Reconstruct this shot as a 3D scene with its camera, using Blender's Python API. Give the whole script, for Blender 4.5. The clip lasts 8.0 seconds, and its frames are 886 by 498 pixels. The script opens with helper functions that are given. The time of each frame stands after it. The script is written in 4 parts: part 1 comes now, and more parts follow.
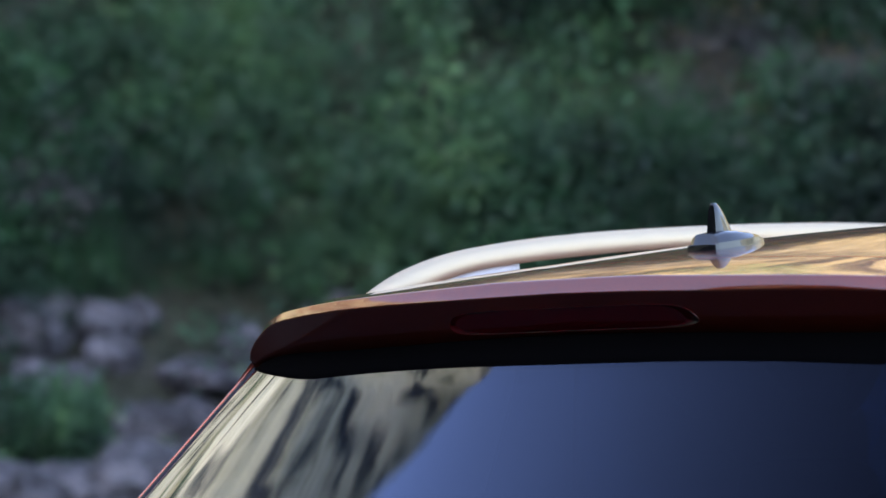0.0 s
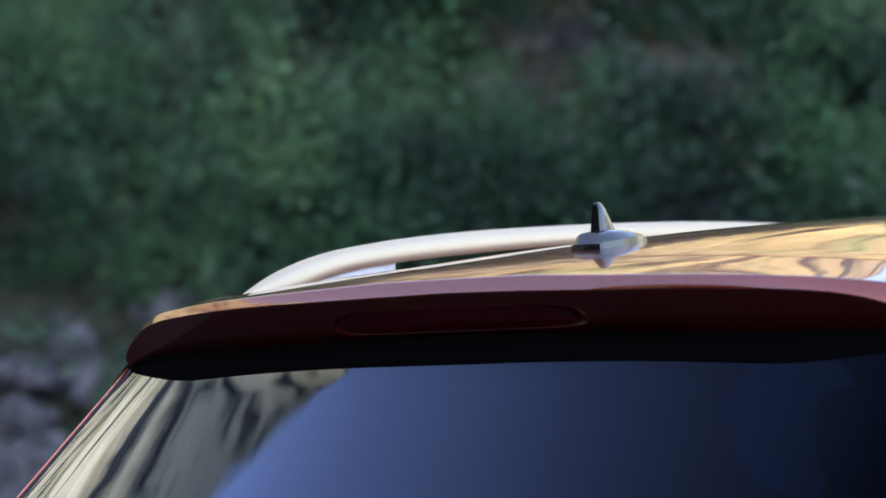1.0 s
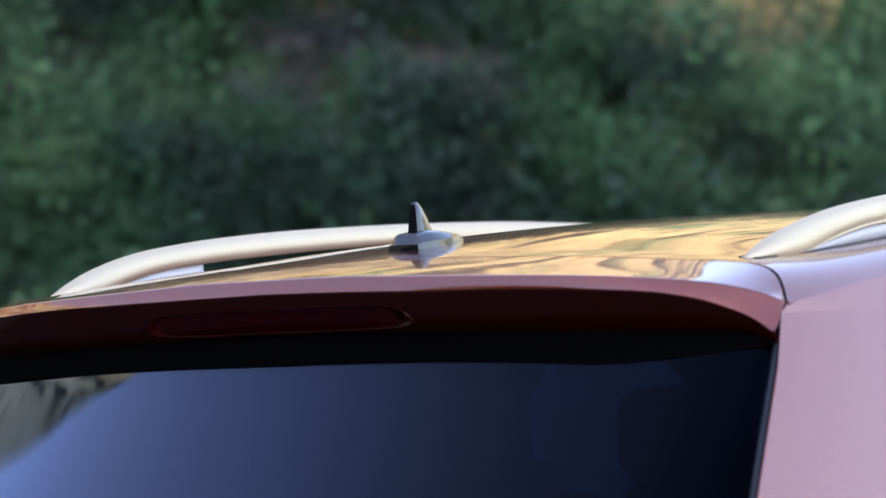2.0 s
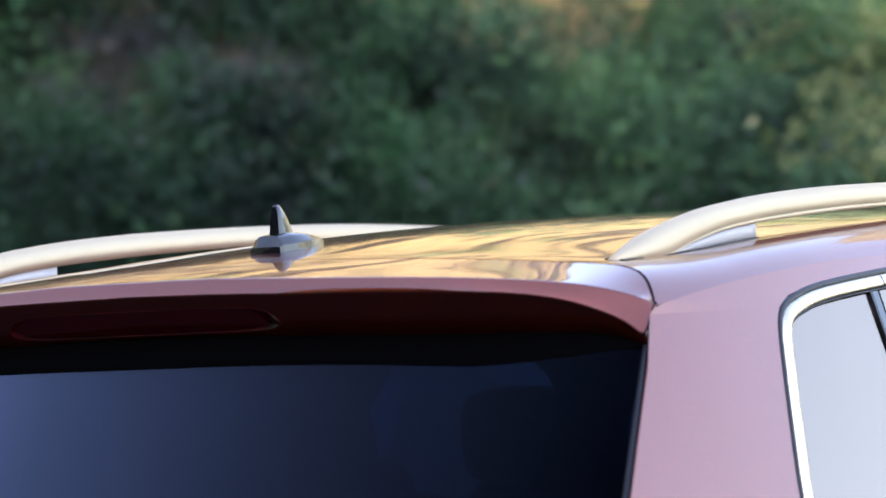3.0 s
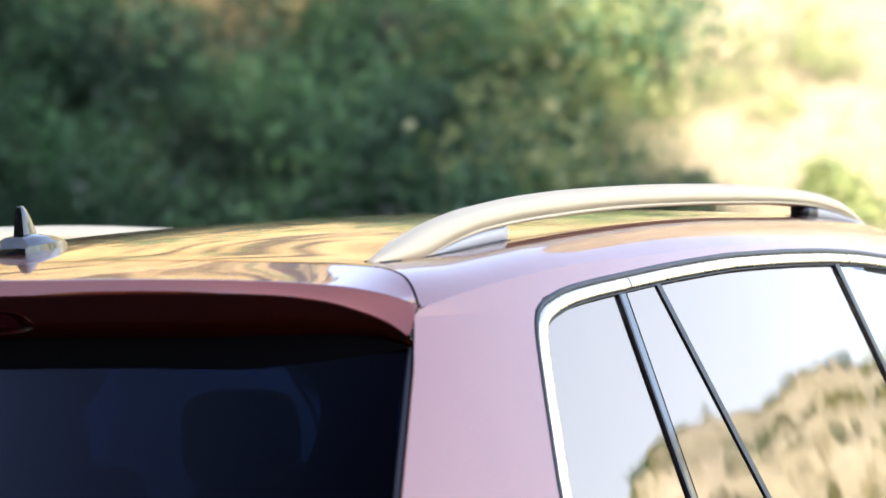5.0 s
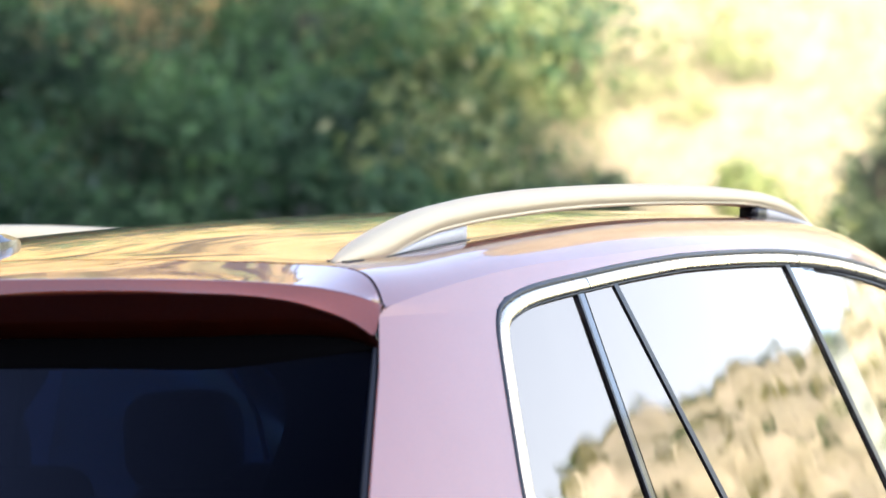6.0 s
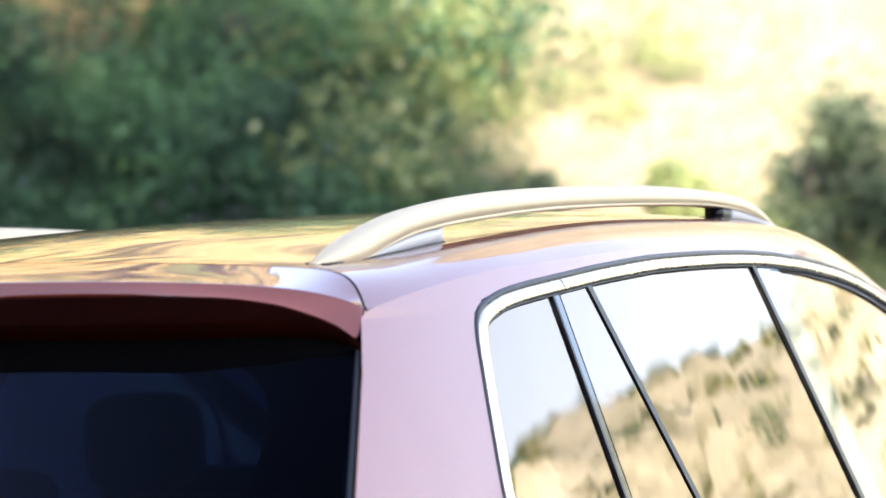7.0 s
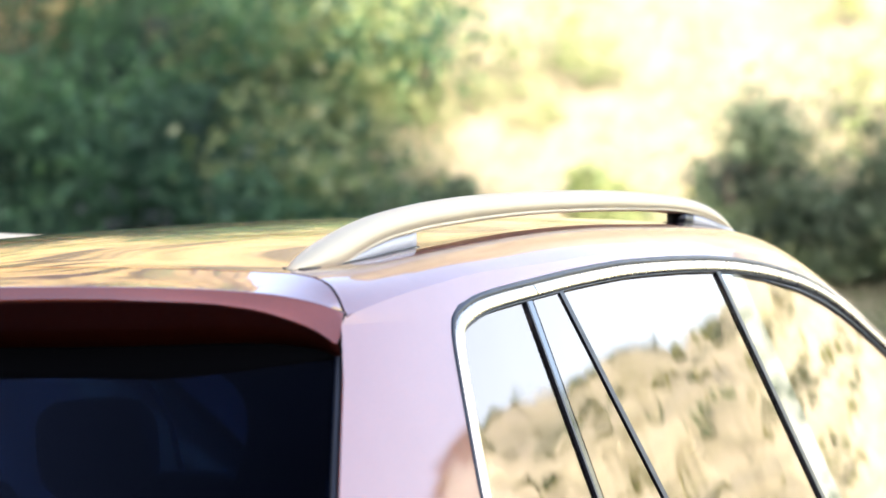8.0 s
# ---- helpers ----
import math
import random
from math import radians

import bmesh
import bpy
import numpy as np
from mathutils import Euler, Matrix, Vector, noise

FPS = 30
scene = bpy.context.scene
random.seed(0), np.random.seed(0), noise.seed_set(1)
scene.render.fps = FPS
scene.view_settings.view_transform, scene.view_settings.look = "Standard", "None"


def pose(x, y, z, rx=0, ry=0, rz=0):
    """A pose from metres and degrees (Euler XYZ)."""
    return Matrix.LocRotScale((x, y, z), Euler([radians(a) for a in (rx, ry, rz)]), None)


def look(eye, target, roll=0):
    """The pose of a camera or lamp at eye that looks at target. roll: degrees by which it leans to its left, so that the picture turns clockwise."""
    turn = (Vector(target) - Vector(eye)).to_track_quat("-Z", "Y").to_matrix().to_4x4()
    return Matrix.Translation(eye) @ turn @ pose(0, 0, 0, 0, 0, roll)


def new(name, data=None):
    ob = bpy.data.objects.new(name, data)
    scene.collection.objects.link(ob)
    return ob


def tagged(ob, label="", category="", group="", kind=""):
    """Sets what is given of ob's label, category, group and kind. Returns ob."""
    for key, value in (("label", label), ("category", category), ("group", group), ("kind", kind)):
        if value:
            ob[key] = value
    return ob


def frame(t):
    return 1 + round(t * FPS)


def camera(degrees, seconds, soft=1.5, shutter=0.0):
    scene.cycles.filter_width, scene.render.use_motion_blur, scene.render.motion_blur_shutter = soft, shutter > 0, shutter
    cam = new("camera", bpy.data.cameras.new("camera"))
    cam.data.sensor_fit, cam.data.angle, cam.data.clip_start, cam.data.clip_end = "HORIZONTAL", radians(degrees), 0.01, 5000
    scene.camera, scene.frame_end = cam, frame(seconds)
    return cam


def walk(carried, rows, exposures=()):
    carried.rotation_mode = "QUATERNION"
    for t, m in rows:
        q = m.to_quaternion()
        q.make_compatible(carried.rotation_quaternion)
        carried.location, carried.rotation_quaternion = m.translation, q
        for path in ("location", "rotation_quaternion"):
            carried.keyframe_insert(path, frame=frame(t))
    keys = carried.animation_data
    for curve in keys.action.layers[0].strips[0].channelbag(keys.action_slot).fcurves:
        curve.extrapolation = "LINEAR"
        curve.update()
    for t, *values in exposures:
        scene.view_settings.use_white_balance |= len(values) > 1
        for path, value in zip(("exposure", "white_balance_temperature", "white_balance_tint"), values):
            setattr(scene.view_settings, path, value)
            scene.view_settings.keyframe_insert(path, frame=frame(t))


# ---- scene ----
cam = camera(16.4, 8.0)
cam.data.dof.use_dof = True
cam.data.dof.focus_distance = 4.0
cam.data.dof.aperture_fstop = 5.8
PATH = [
    (0, (2.564, -2.839, 1.543), (1.142, -1.433, 1.597), -2.3),
    (0.5, (2.529, -2.856, 1.547), (1.141, -1.417, 1.598), -2.4),
    (1, (2.486, -2.869, 1.549), (1.147, -1.383, 1.597), -2.5),
    (1.5, (2.437, -2.873, 1.552), (1.162, -1.333, 1.596), -2.6),
    (3, (2.345, -2.943, 1.558), (1.234, -1.281, 1.594), -2.8),
    (3.5, (2.313, -2.962, 1.559), (1.253, -1.266, 1.593), -2.8),
    (4, (2.281, -2.976, 1.561), (1.269, -1.251, 1.592), -2.8),
    (4.5, (2.254, -2.985, 1.563), (1.294, -1.231, 1.591), -2.8),
    (5, (2.223, -2.992, 1.565), (1.31, -1.213, 1.591), -2.8),
    (6.5, (2.132, -3.014, 1.568), (1.291, -1.199, 1.591), -2.8),
    (7, (2.102, -3.024, 1.571), (1.286, -1.198, 1.593), -2.9),
    (7.5, (2.061, -3.017, 1.573), (1.274, -1.179, 1.595), -2.8),
    (8, (2.021, -3.023, 1.576), (1.257, -1.174, 1.598), -2.8),
]
EXPOSURES = [(0, 2.62, 6400, 18), (3, 2.70, 6800, 18), (5, 2.78, 7150, 17), (8, 2.86, 7100, 16)]
walk(cam, [(t, look(eye, target, roll)) for t, eye, target, roll in PATH], EXPOSURES)

# ---- world and sun ----
SUN_AZ, SUN_EL = radians(148.5), radians(28)   # from +y towards +x; low sun behind the car
world = bpy.data.worlds.new("sky")
scene.world = world
world.use_nodes = True
wn = world.node_tree.nodes
sky = wn.new("ShaderNodeTexSky")
sky.sky_type = "NISHITA"
sky.sun_disc = False
sky.sun_elevation, sky.sun_rotation = SUN_EL, SUN_AZ
sky.altitude = 300
sky.air_density, sky.dust_density, sky.ozone_density = 1.0, 2.4, 3.0
wn["Background"].inputs["Strength"].default_value = 0.15
veil = wn.new("ShaderNodeHueSaturation")   # thin high haze pales the blue
veil.inputs["Saturation"].default_value = 0.86
world.node_tree.links.new(sky.outputs["Color"], veil.inputs["Color"])
world.node_tree.links.new(veil.outputs["Color"], wn["Background"].inputs["Color"])

TO_SUN = Vector((math.sin(SUN_AZ) * math.cos(SUN_EL), math.cos(SUN_AZ) * math.cos(SUN_EL), math.sin(SUN_EL)))
sun = new("sun", bpy.data.lights.new("sun", "SUN"))
sun.data.energy, sun.data.angle, sun.data.color = 4.2, radians(0.8), (1.0, 0.92, 0.79)
sun.matrix_world = look(TO_SUN * 100, (0, 0, 0))


# ---- materials ----
def material(name, color, rough=0.5, metal=0.0, coat=0.0, spec=0.5):
    m = bpy.data.materials.new(name)
    m.use_nodes = True
    b = m.node_tree.nodes["Principled BSDF"]
    b.inputs["Base Color"].default_value = (*color, 1)
    b.inputs["Roughness"].default_value = rough
    b.inputs["Metallic"].default_value = metal
    b.inputs["Coat Weight"].default_value = coat
    b.inputs["Coat Roughness"].default_value = 0.02
    b.inputs["Specular IOR Level"].default_value = spec
    return m


def noise_node(m, scale, detail=4.0, rough=0.6, stretch=(1, 1, 1), coord="Object"):
    t, l = m.node_tree.nodes, m.node_tree.links
    c, mp, n = t.new("ShaderNodeTexCoord"), t.new("ShaderNodeMapping"), t.new("ShaderNodeTexNoise")
    mp.inputs["Scale"].default_value = stretch
    l.new(c.outputs[coord], mp.inputs["Vector"])
    l.new(mp.outputs["Vector"], n.inputs["Vector"])
    n.inputs["Scale"].default_value, n.inputs["Detail"].default_value, n.inputs["Roughness"].default_value = scale, detail, rough
    return n


def ramp_node(m, source, stops):
    r = m.node_tree.nodes.new("ShaderNodeValToRGB")
    while len(r.color_ramp.elements) < len(stops):
        r.color_ramp.elements.new(0.5)
    for e, (p, c) in zip(r.color_ramp.elements, stops):
        e.position, e.color = p, (*c, 1)
    m.node_tree.links.new(source, r.inputs["Fac"])
    return r


def bump_on(m, source, strength, distance):
    b = m.node_tree.nodes.new("ShaderNodeBump")
    b.inputs["Strength"].default_value, b.inputs["Distance"].default_value = strength, distance
    m.node_tree.links.new(source, b.inputs["Height"])
    m.node_tree.links.new(b.outputs["Normal"], m.node_tree.nodes["Principled BSDF"].inputs["Normal"])
    return b


def rough_by(m, source, low, high):
    mr = m.node_tree.nodes.new("ShaderNodeMapRange")
    mr.inputs["To Min"].default_value, mr.inputs["To Max"].default_value = low, high
    m.node_tree.links.new(source, mr.inputs["Value"])
    m.node_tree.links.new(mr.outputs["Result"], m.node_tree.nodes["Principled BSDF"].inputs["Roughness"])


def color_by(m, socket):
    m.node_tree.links.new(socket, m.node_tree.nodes["Principled BSDF"].inputs["Base Color"])


def mix_color(m, fac, a, b):
    x = m.node_tree.nodes.new("ShaderNodeMix")
    x.data_type = "RGBA"
    x.inputs[0].default_value = fac
    for sock, i in ((a, 6), (b, 7)):
        m.node_tree.links.new(sock, x.inputs[i])
    return x.outputs[2]


# orange metallic car paint under clear coat
PAINT = material("orange_paint", (0.42, 0.055, 0.012), 0.38, 0.85, 1.0, 0.3)
PAINT.node_tree.nodes["Principled BSDF"].inputs["Coat IOR"].default_value = 1.68
flake = noise_node(PAINT, 900, 2)
color_by(PAINT, ramp_node(PAINT, flake.outputs["Fac"], [(0.3, (0.16, 0.018, 0.004)), (0.7, (0.235, 0.030, 0.006))]).outputs["Color"])
rough_by(PAINT, noise_node(PAINT, 14, 3).outputs["Fac"], 0.28, 0.38)

BLACK = material("gloss_black_plastic", (0.008, 0.008, 0.010), 0.08, 0, 0.4)
BLACK.node_tree.nodes["Principled BSDF"].inputs["Coat IOR"].default_value = 1.55
rough_by(BLACK, noise_node(BLACK, 30, 3).outputs["Fac"], 0.05, 0.12)
RUBBER = material("black_rubber_seal", (0.006, 0.007, 0.012), 0.45, spec=0.35)
rough_by(RUBBER, noise_node(RUBBER, 60, 4).outputs["Fac"], 0.3, 0.45)
UNDER = material("matt_black_plastic", (0.005, 0.005, 0.005), 0.9, spec=0.03)
bump_on(UNDER, noise_node(UNDER, 250, 3).outputs["Fac"], 0.2, 0.0006)
# near-black for the shade painted along the top of the rear window
SPOILER_SHADE = material("black_glass_border", (0.0015, 0.0015, 0.0018), 0.9, spec=0.02)
bump_on(SPOILER_SHADE, noise_node(SPOILER_SHADE, 200, 2).outputs["Fac"], 0.1, 0.0003)
GAP = material("shadow_gap_black", (0.004, 0.004, 0.004), 1.0, spec=0.0)
bump_on(GAP, noise_node(GAP, 80, 2).outputs["Fac"], 0.2, 0.001)
ALU = material("satin_anodised_aluminium", (0.70, 0.57, 0.38), 0.5, 0.85)
rough_by(ALU, noise_node(ALU, 40, 4, stretch=(12, 1, 12)).outputs["Fac"], 0.48, 0.60)
FOOT = material("grey_painted_rail_foot", (0.56, 0.54, 0.52), 0.45, 0.3)
rough_by(FOOT, noise_node(FOOT, 70, 3).outputs["Fac"], 0.4, 0.55)
CHROME = material("polished_trim_metal", (0.84, 0.75, 0.60), 0.12, 1.0)
rough_by(CHROME, noise_node(CHROME, 25, 3).outputs["Fac"], 0.22, 0.34)
LENS = material("dark_red_lamp_lens", (0.06, 0.002, 0.003), 0.10, 0, 0.3)
bump_on(LENS, noise_node(LENS, 300, 1, stretch=(1, 0.05, 0.05)).outputs["Fac"], 0.05, 0.001)
CABIN = material("charcoal_cabin_trim", (0.035, 0.036, 0.040), 0.75)
bump_on(CABIN, noise_node(CABIN, 350, 3).outputs["Fac"], 0.3, 0.001)
LINER = material("grey_headliner_cloth", (0.045, 0.045, 0.05), 0.9)
bump_on(LINER, noise_node(LINER, 500, 3).outputs["Fac"], 0.3, 0.001)
FABRIC = material("dark_seat_leather", (0.012, 0.012, 0.015), 0.6, spec=0.3)
bump_on(FABRIC, noise_node(FABRIC, 220, 4).outputs["Fac"], 0.35, 0.001)
TRIM = material("black_tailgate_lining", (0.005, 0.005, 0.006), 0.9, spec=0.03)
bump_on(TRIM, noise_node(TRIM, 300, 3).outputs["Fac"], 0.3, 0.001)
LINING = material("pale_grey_pillar_lining", (0.42, 0.43, 0.44), 0.8)
bump_on(LINING, noise_node(LINING, 400, 2).outputs["Fac"], 0.2, 0.0005)
WEB = material("grey_belt_webbing", (0.75, 0.78, 0.82), 0.8)
bump_on(WEB, noise_node(WEB, 600, 2).outputs["Fac"], 0.3, 0.0005)
TYRE = material("tyre_rubber", (0.02, 0.02, 0.02), 0.8)
bump_on(TYRE, noise_node(TYRE, 120, 3).outputs["Fac"], 0.4, 0.002)
LAMP_RED = material("red_tail_lamp", (0.25, 0.008, 0.008), 0.12, 0, 0.8)
rough_by(LAMP_RED, noise_node(LAMP_RED, 50, 2).outputs["Fac"], 0.08, 0.18)


def tinted_glass(name, tint, base, power, ripple, sheen=(1, 1, 1), gain=1.0, most=1.0):
    """Coated pane: clear behind a tint, mirror gloss that grows from base towards grazing, faint ripple of toughened glass."""
    m = bpy.data.materials.new(name)
    m.use_nodes = True
    t, l = m.node_tree.nodes, m.node_tree.links
    t.remove(t["Principled BSDF"])
    tr, gl, mx, lw = t.new("ShaderNodeBsdfTransparent"), t.new("ShaderNodeBsdfGlossy"), t.new("ShaderNodeMixShader"), t.new("ShaderNodeLayerWeight")
    pw, mr = t.new("ShaderNodeMath"), t.new("ShaderNodeMapRange")
    tr.inputs["Color"].default_value = (*tint, 1)
    gl.inputs["Color"].default_value, gl.inputs["Roughness"].default_value = (*sheen, 1), 0.0
    lw.inputs["Blend"].default_value = 0.5
    pw.operation, pw.inputs[1].default_value = "POWER", power
    mr.inputs["To Min"].default_value, mr.inputs["To Max"].default_value = base, gain
    n = noise_node(m, 5.0, 2, 0.5)
    b = t.new("ShaderNodeBump")
    b.inputs["Strength"].default_value, b.inputs["Distance"].default_value = 1.0, ripple
    l.new(n.outputs["Fac"], b.inputs["Height"])
    l.new(b.outputs["Normal"], gl.inputs["Normal"])
    l.new(lw.outputs["Facing"], pw.inputs[0])
    l.new(pw.outputs["Value"], mr.inputs["Value"])
    cap = t.new("ShaderNodeMath")
    cap.operation, cap.inputs[1].default_value = "MINIMUM", most
    l.new(mr.outputs["Result"], cap.inputs[0])
    l.new(cap.outputs["Value"], mx.inputs[0])
    l.new(tr.outputs["BSDF"], mx.inputs[1])
    l.new(gl.outputs["BSDF"], mx.inputs[2])
    l.new(mx.outputs["Shader"], t["Material Output"].inputs["Surface"])
    return m


REAR_GLASS = tinted_glass("privacy_rear_glass", (0.062, 0.130, 0.26), 0.001, 7.0, 0.0003, (0.66, 0.74, 1.0), 19.0, 0.40)
PILLAR = material("mirror_gloss_pillar_cover", (0.01, 0.01, 0.012), 0.03, 0, 1.0)
PILLAR.node_tree.nodes["Principled BSDF"].inputs["Coat IOR"].default_value = 3.2
rough_by(PILLAR, noise_node(PILLAR, 20, 2).outputs["Fac"], 0.02, 0.06)
SIDE_GLASS = tinted_glass("privacy_side_glass", (0.20, 0.22, 0.22), 0.285, 5.0, 0.0008, (1.0, 0.81, 0.66))
DOOR_GLASS = tinted_glass("clear_front_door_glass", (0.60, 0.66, 0.64), 0.285, 5.0, 0.0008, (1.0, 0.81, 0.66))
SCREEN_GLASS = tinted_glass("clear_windscreen_glass", (0.80, 0.86, 0.84), 0.04, 5.0, 0.0004)

# hillside: pale dry soil and rock, with darker cracks and green patches
HILL = material("dry_hillside", (0.4, 0.33, 0.2), 0.95, spec=0.2)
n1, n2 = noise_node(HILL, 0.22, 8, 0.62, (1, 1, 0.45)), noise_node(HILL, 1.4, 6, 0.7, (1, 1, 0.5))
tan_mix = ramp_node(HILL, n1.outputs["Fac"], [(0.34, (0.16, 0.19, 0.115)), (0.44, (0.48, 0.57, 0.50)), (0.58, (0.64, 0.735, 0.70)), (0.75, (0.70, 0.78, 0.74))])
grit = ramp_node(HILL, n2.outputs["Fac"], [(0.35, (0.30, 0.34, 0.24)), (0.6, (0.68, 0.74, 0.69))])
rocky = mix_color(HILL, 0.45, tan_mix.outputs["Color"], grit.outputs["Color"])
# dry yellow grassland on the slope ahead
grass_big = ramp_node(HILL, n1.outputs["Fac"], [(0.34, (0.14, 0.145, 0.07)), (0.44, (0.28, 0.265, 0.185)), (0.58, (0.36, 0.335, 0.255)), (0.75, (0.41, 0.38, 0.30))])
grass_fine = ramp_node(HILL, n2.outputs["Fac"], [(0.35, (0.15, 0.145, 0.075)), (0.6, (0.37, 0.345, 0.23))])
grassland = mix_color(HILL, 0.45, grass_big.outputs["Color"], grass_fine.outputs["Color"])
both = mix_color(HILL, 0.0, rocky, grassland)
# dark scrub turf on valley floor and unseen ridge, added to cut bounce light
place = HILL.node_tree.nodes.new("ShaderNodeNewGeometry")
axes = HILL.node_tree.nodes.new("ShaderNodeSeparateXYZ")
HILL.node_tree.links.new(place.outputs["Position"], axes.inputs[0])
behind = HILL.node_tree.nodes.new("ShaderNodeMapRange")
behind.inputs["From Min"].default_value, behind.inputs["From Max"].default_value = 29.5, 26
HILL.node_tree.links.new(axes.outputs["Y"], behind.inputs["Value"])
side_of = HILL.node_tree.nodes.new("ShaderNodeMapRange")
side_of.inputs["From Min"].default_value, side_of.inputs["From Max"].default_value = -36, -32
HILL.node_tree.links.new(axes.outputs["X"], side_of.inputs["Value"])
# the grassland lies ahead, between the rocky hill on one side and the cliff on the other
grass_on = HILL.node_tree.nodes.new("ShaderNodeMapRange")
for socket, value in (("From Min", 4), ("From Max", -4)):
    grass_on.inputs[socket].default_value = value
HILL.node_tree.links.new(axes.outputs["X"], grass_on.inputs["Value"])
grass_off = HILL.node_tree.nodes.new("ShaderNodeMapRange")
for socket, value in (("From Min", 14), ("From Max", 22)):
    grass_off.inputs[socket].default_value = value
HILL.node_tree.links.new(axes.outputs["Y"], grass_off.inputs["Value"])
grass_mask = HILL.node_tree.nodes.new("ShaderNodeMath")
grass_mask.operation = "MULTIPLY"
HILL.node_tree.links.new(grass_on.outputs["Result"], grass_mask.inputs[0])
HILL.node_tree.links.new(grass_off.outputs["Result"], grass_mask.inputs[1])
HILL.node_tree.links.new(grass_mask.outputs["Value"], both.node.inputs[0])
# dark broken ledges that follow the bedding of the rock
strata = noise_node(HILL, 0.42, 8, 0.66, (1 / 0.32, 1 / 1.5, 1 / 0.32))
lean = strata.inputs["Vector"].links[0].from_node   # steeply dipping beds
lean.vector_type = "TEXTURE"
lean.inputs["Rotation"].default_value = (radians(8), 0, 0)
strata.inputs["Distortion"].default_value = 0.6
ledge = ramp_node(HILL, strata.outputs["Fac"], [(0.42, (0.03, 0.03, 0.028)), (0.45, (0.20, 0.18, 0.13)), (0.49, (1, 0.80, 0.51)), (0.62, (1, 0.82, 0.56)), (0.70, (0.62, 0.56, 0.41))])
bedded = mix_color(HILL, 1.0, both, ledge.outputs["Color"])
bedded.node.blend_type = "MULTIPLY"
bed_side = HILL.node_tree.nodes.new("ShaderNodeMapRange")
for socket, value in (("From Min", -10), ("From Max", -22), ("To Min", 0.12), ("To Max", 1.0)):
    bed_side.inputs[socket].default_value = value
HILL.node_tree.links.new(axes.outputs["X"], bed_side.inputs["Value"])
HILL.node_tree.links.new(bed_side.outputs["Result"], bedded.node.inputs[0])
# brown patch made up high on the slope to colour the roof's reflection
soil = ramp_node(HILL, n2.outputs["Fac"], [(0.34, (0.04, 0.030, 0.018)), (0.5, (0.095, 0.075, 0.045)), (0.66, (0.21, 0.18, 0.115))])
mirror_patch_mask = None
for axis, low, high in (("X", -22, -25), ("Y", 14, 19), ("Z", 5.6, 7.2), ("Z", 13, 10)):
    step = HILL.node_tree.nodes.new("ShaderNodeMapRange")
    step.inputs["From Min"].default_value, step.inputs["From Max"].default_value = low, high
    HILL.node_tree.links.new(axes.outputs[axis], step.inputs["Value"])
    if mirror_patch_mask:
        both_steps = HILL.node_tree.nodes.new("ShaderNodeMath")
        both_steps.operation = "MULTIPLY"
        HILL.node_tree.links.new(mirror_patch_mask, both_steps.inputs[0])
        HILL.node_tree.links.new(step.outputs["Result"], both_steps.inputs[1])
        mirror_patch_mask = both_steps.outputs["Value"]
    else:
        mirror_patch_mask = step.outputs["Result"]
mirror_patched = mix_color(HILL, 0.0, bedded, soil.outputs["Color"])
HILL.node_tree.links.new(mirror_patch_mask, mirror_patched.node.inputs[0])
turf_mask = HILL.node_tree.nodes.new("ShaderNodeMath")
turf_mask.operation = "MULTIPLY"
HILL.node_tree.links.new(behind.outputs["Result"], turf_mask.inputs[0])
HILL.node_tree.links.new(side_of.outputs["Result"], turf_mask.inputs[1])
turf = ramp_node(HILL, n2.outputs["Fac"], [(0.3, (0.024, 0.030, 0.020)), (0.55, (0.046, 0.055, 0.038)), (0.75, (0.085, 0.09, 0.08))])
covered = mix_color(HILL, 0.0, mirror_patched, turf.outputs["Color"])
HILL.node_tree.links.new(turf_mask.outputs["Value"], covered.node.inputs[0])
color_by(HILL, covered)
bump_on(HILL, n2.outputs["Fac"], 1.0, 1.2)

def leaf_material(name, stops, patch):
    """Thin leaves, varied leaf by leaf and in patches, that let some light through."""
    m = material(name, stops[1][1], 0.6, spec=0.3)
    t, l = m.node_tree.nodes, m.node_tree.links
    geo = t.new("ShaderNodeNewGeometry")
    leaf_ramp = ramp_node(m, geo.outputs["Random Per Island"], stops)
    # the dark bluish stops stand in for shade in gaps of the scrub
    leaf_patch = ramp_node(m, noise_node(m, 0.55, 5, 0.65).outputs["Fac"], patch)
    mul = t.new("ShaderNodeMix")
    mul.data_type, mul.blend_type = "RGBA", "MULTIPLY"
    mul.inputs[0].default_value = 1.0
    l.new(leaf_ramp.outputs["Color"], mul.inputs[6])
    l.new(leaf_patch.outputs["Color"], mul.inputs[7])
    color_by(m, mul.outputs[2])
    thin, glow = t.new("ShaderNodeBsdfTranslucent"), t.new("ShaderNodeMixShader")
    glow.inputs[0].default_value = 0.35
    l.new(mul.outputs[2], thin.inputs["Color"])
    l.new(t["Principled BSDF"].outputs["BSDF"], glow.inputs[1])
    l.new(thin.outputs["BSDF"], glow.inputs[2])
    l.new(glow.outputs["Shader"], t["Material Output"].inputs["Surface"])
    return m


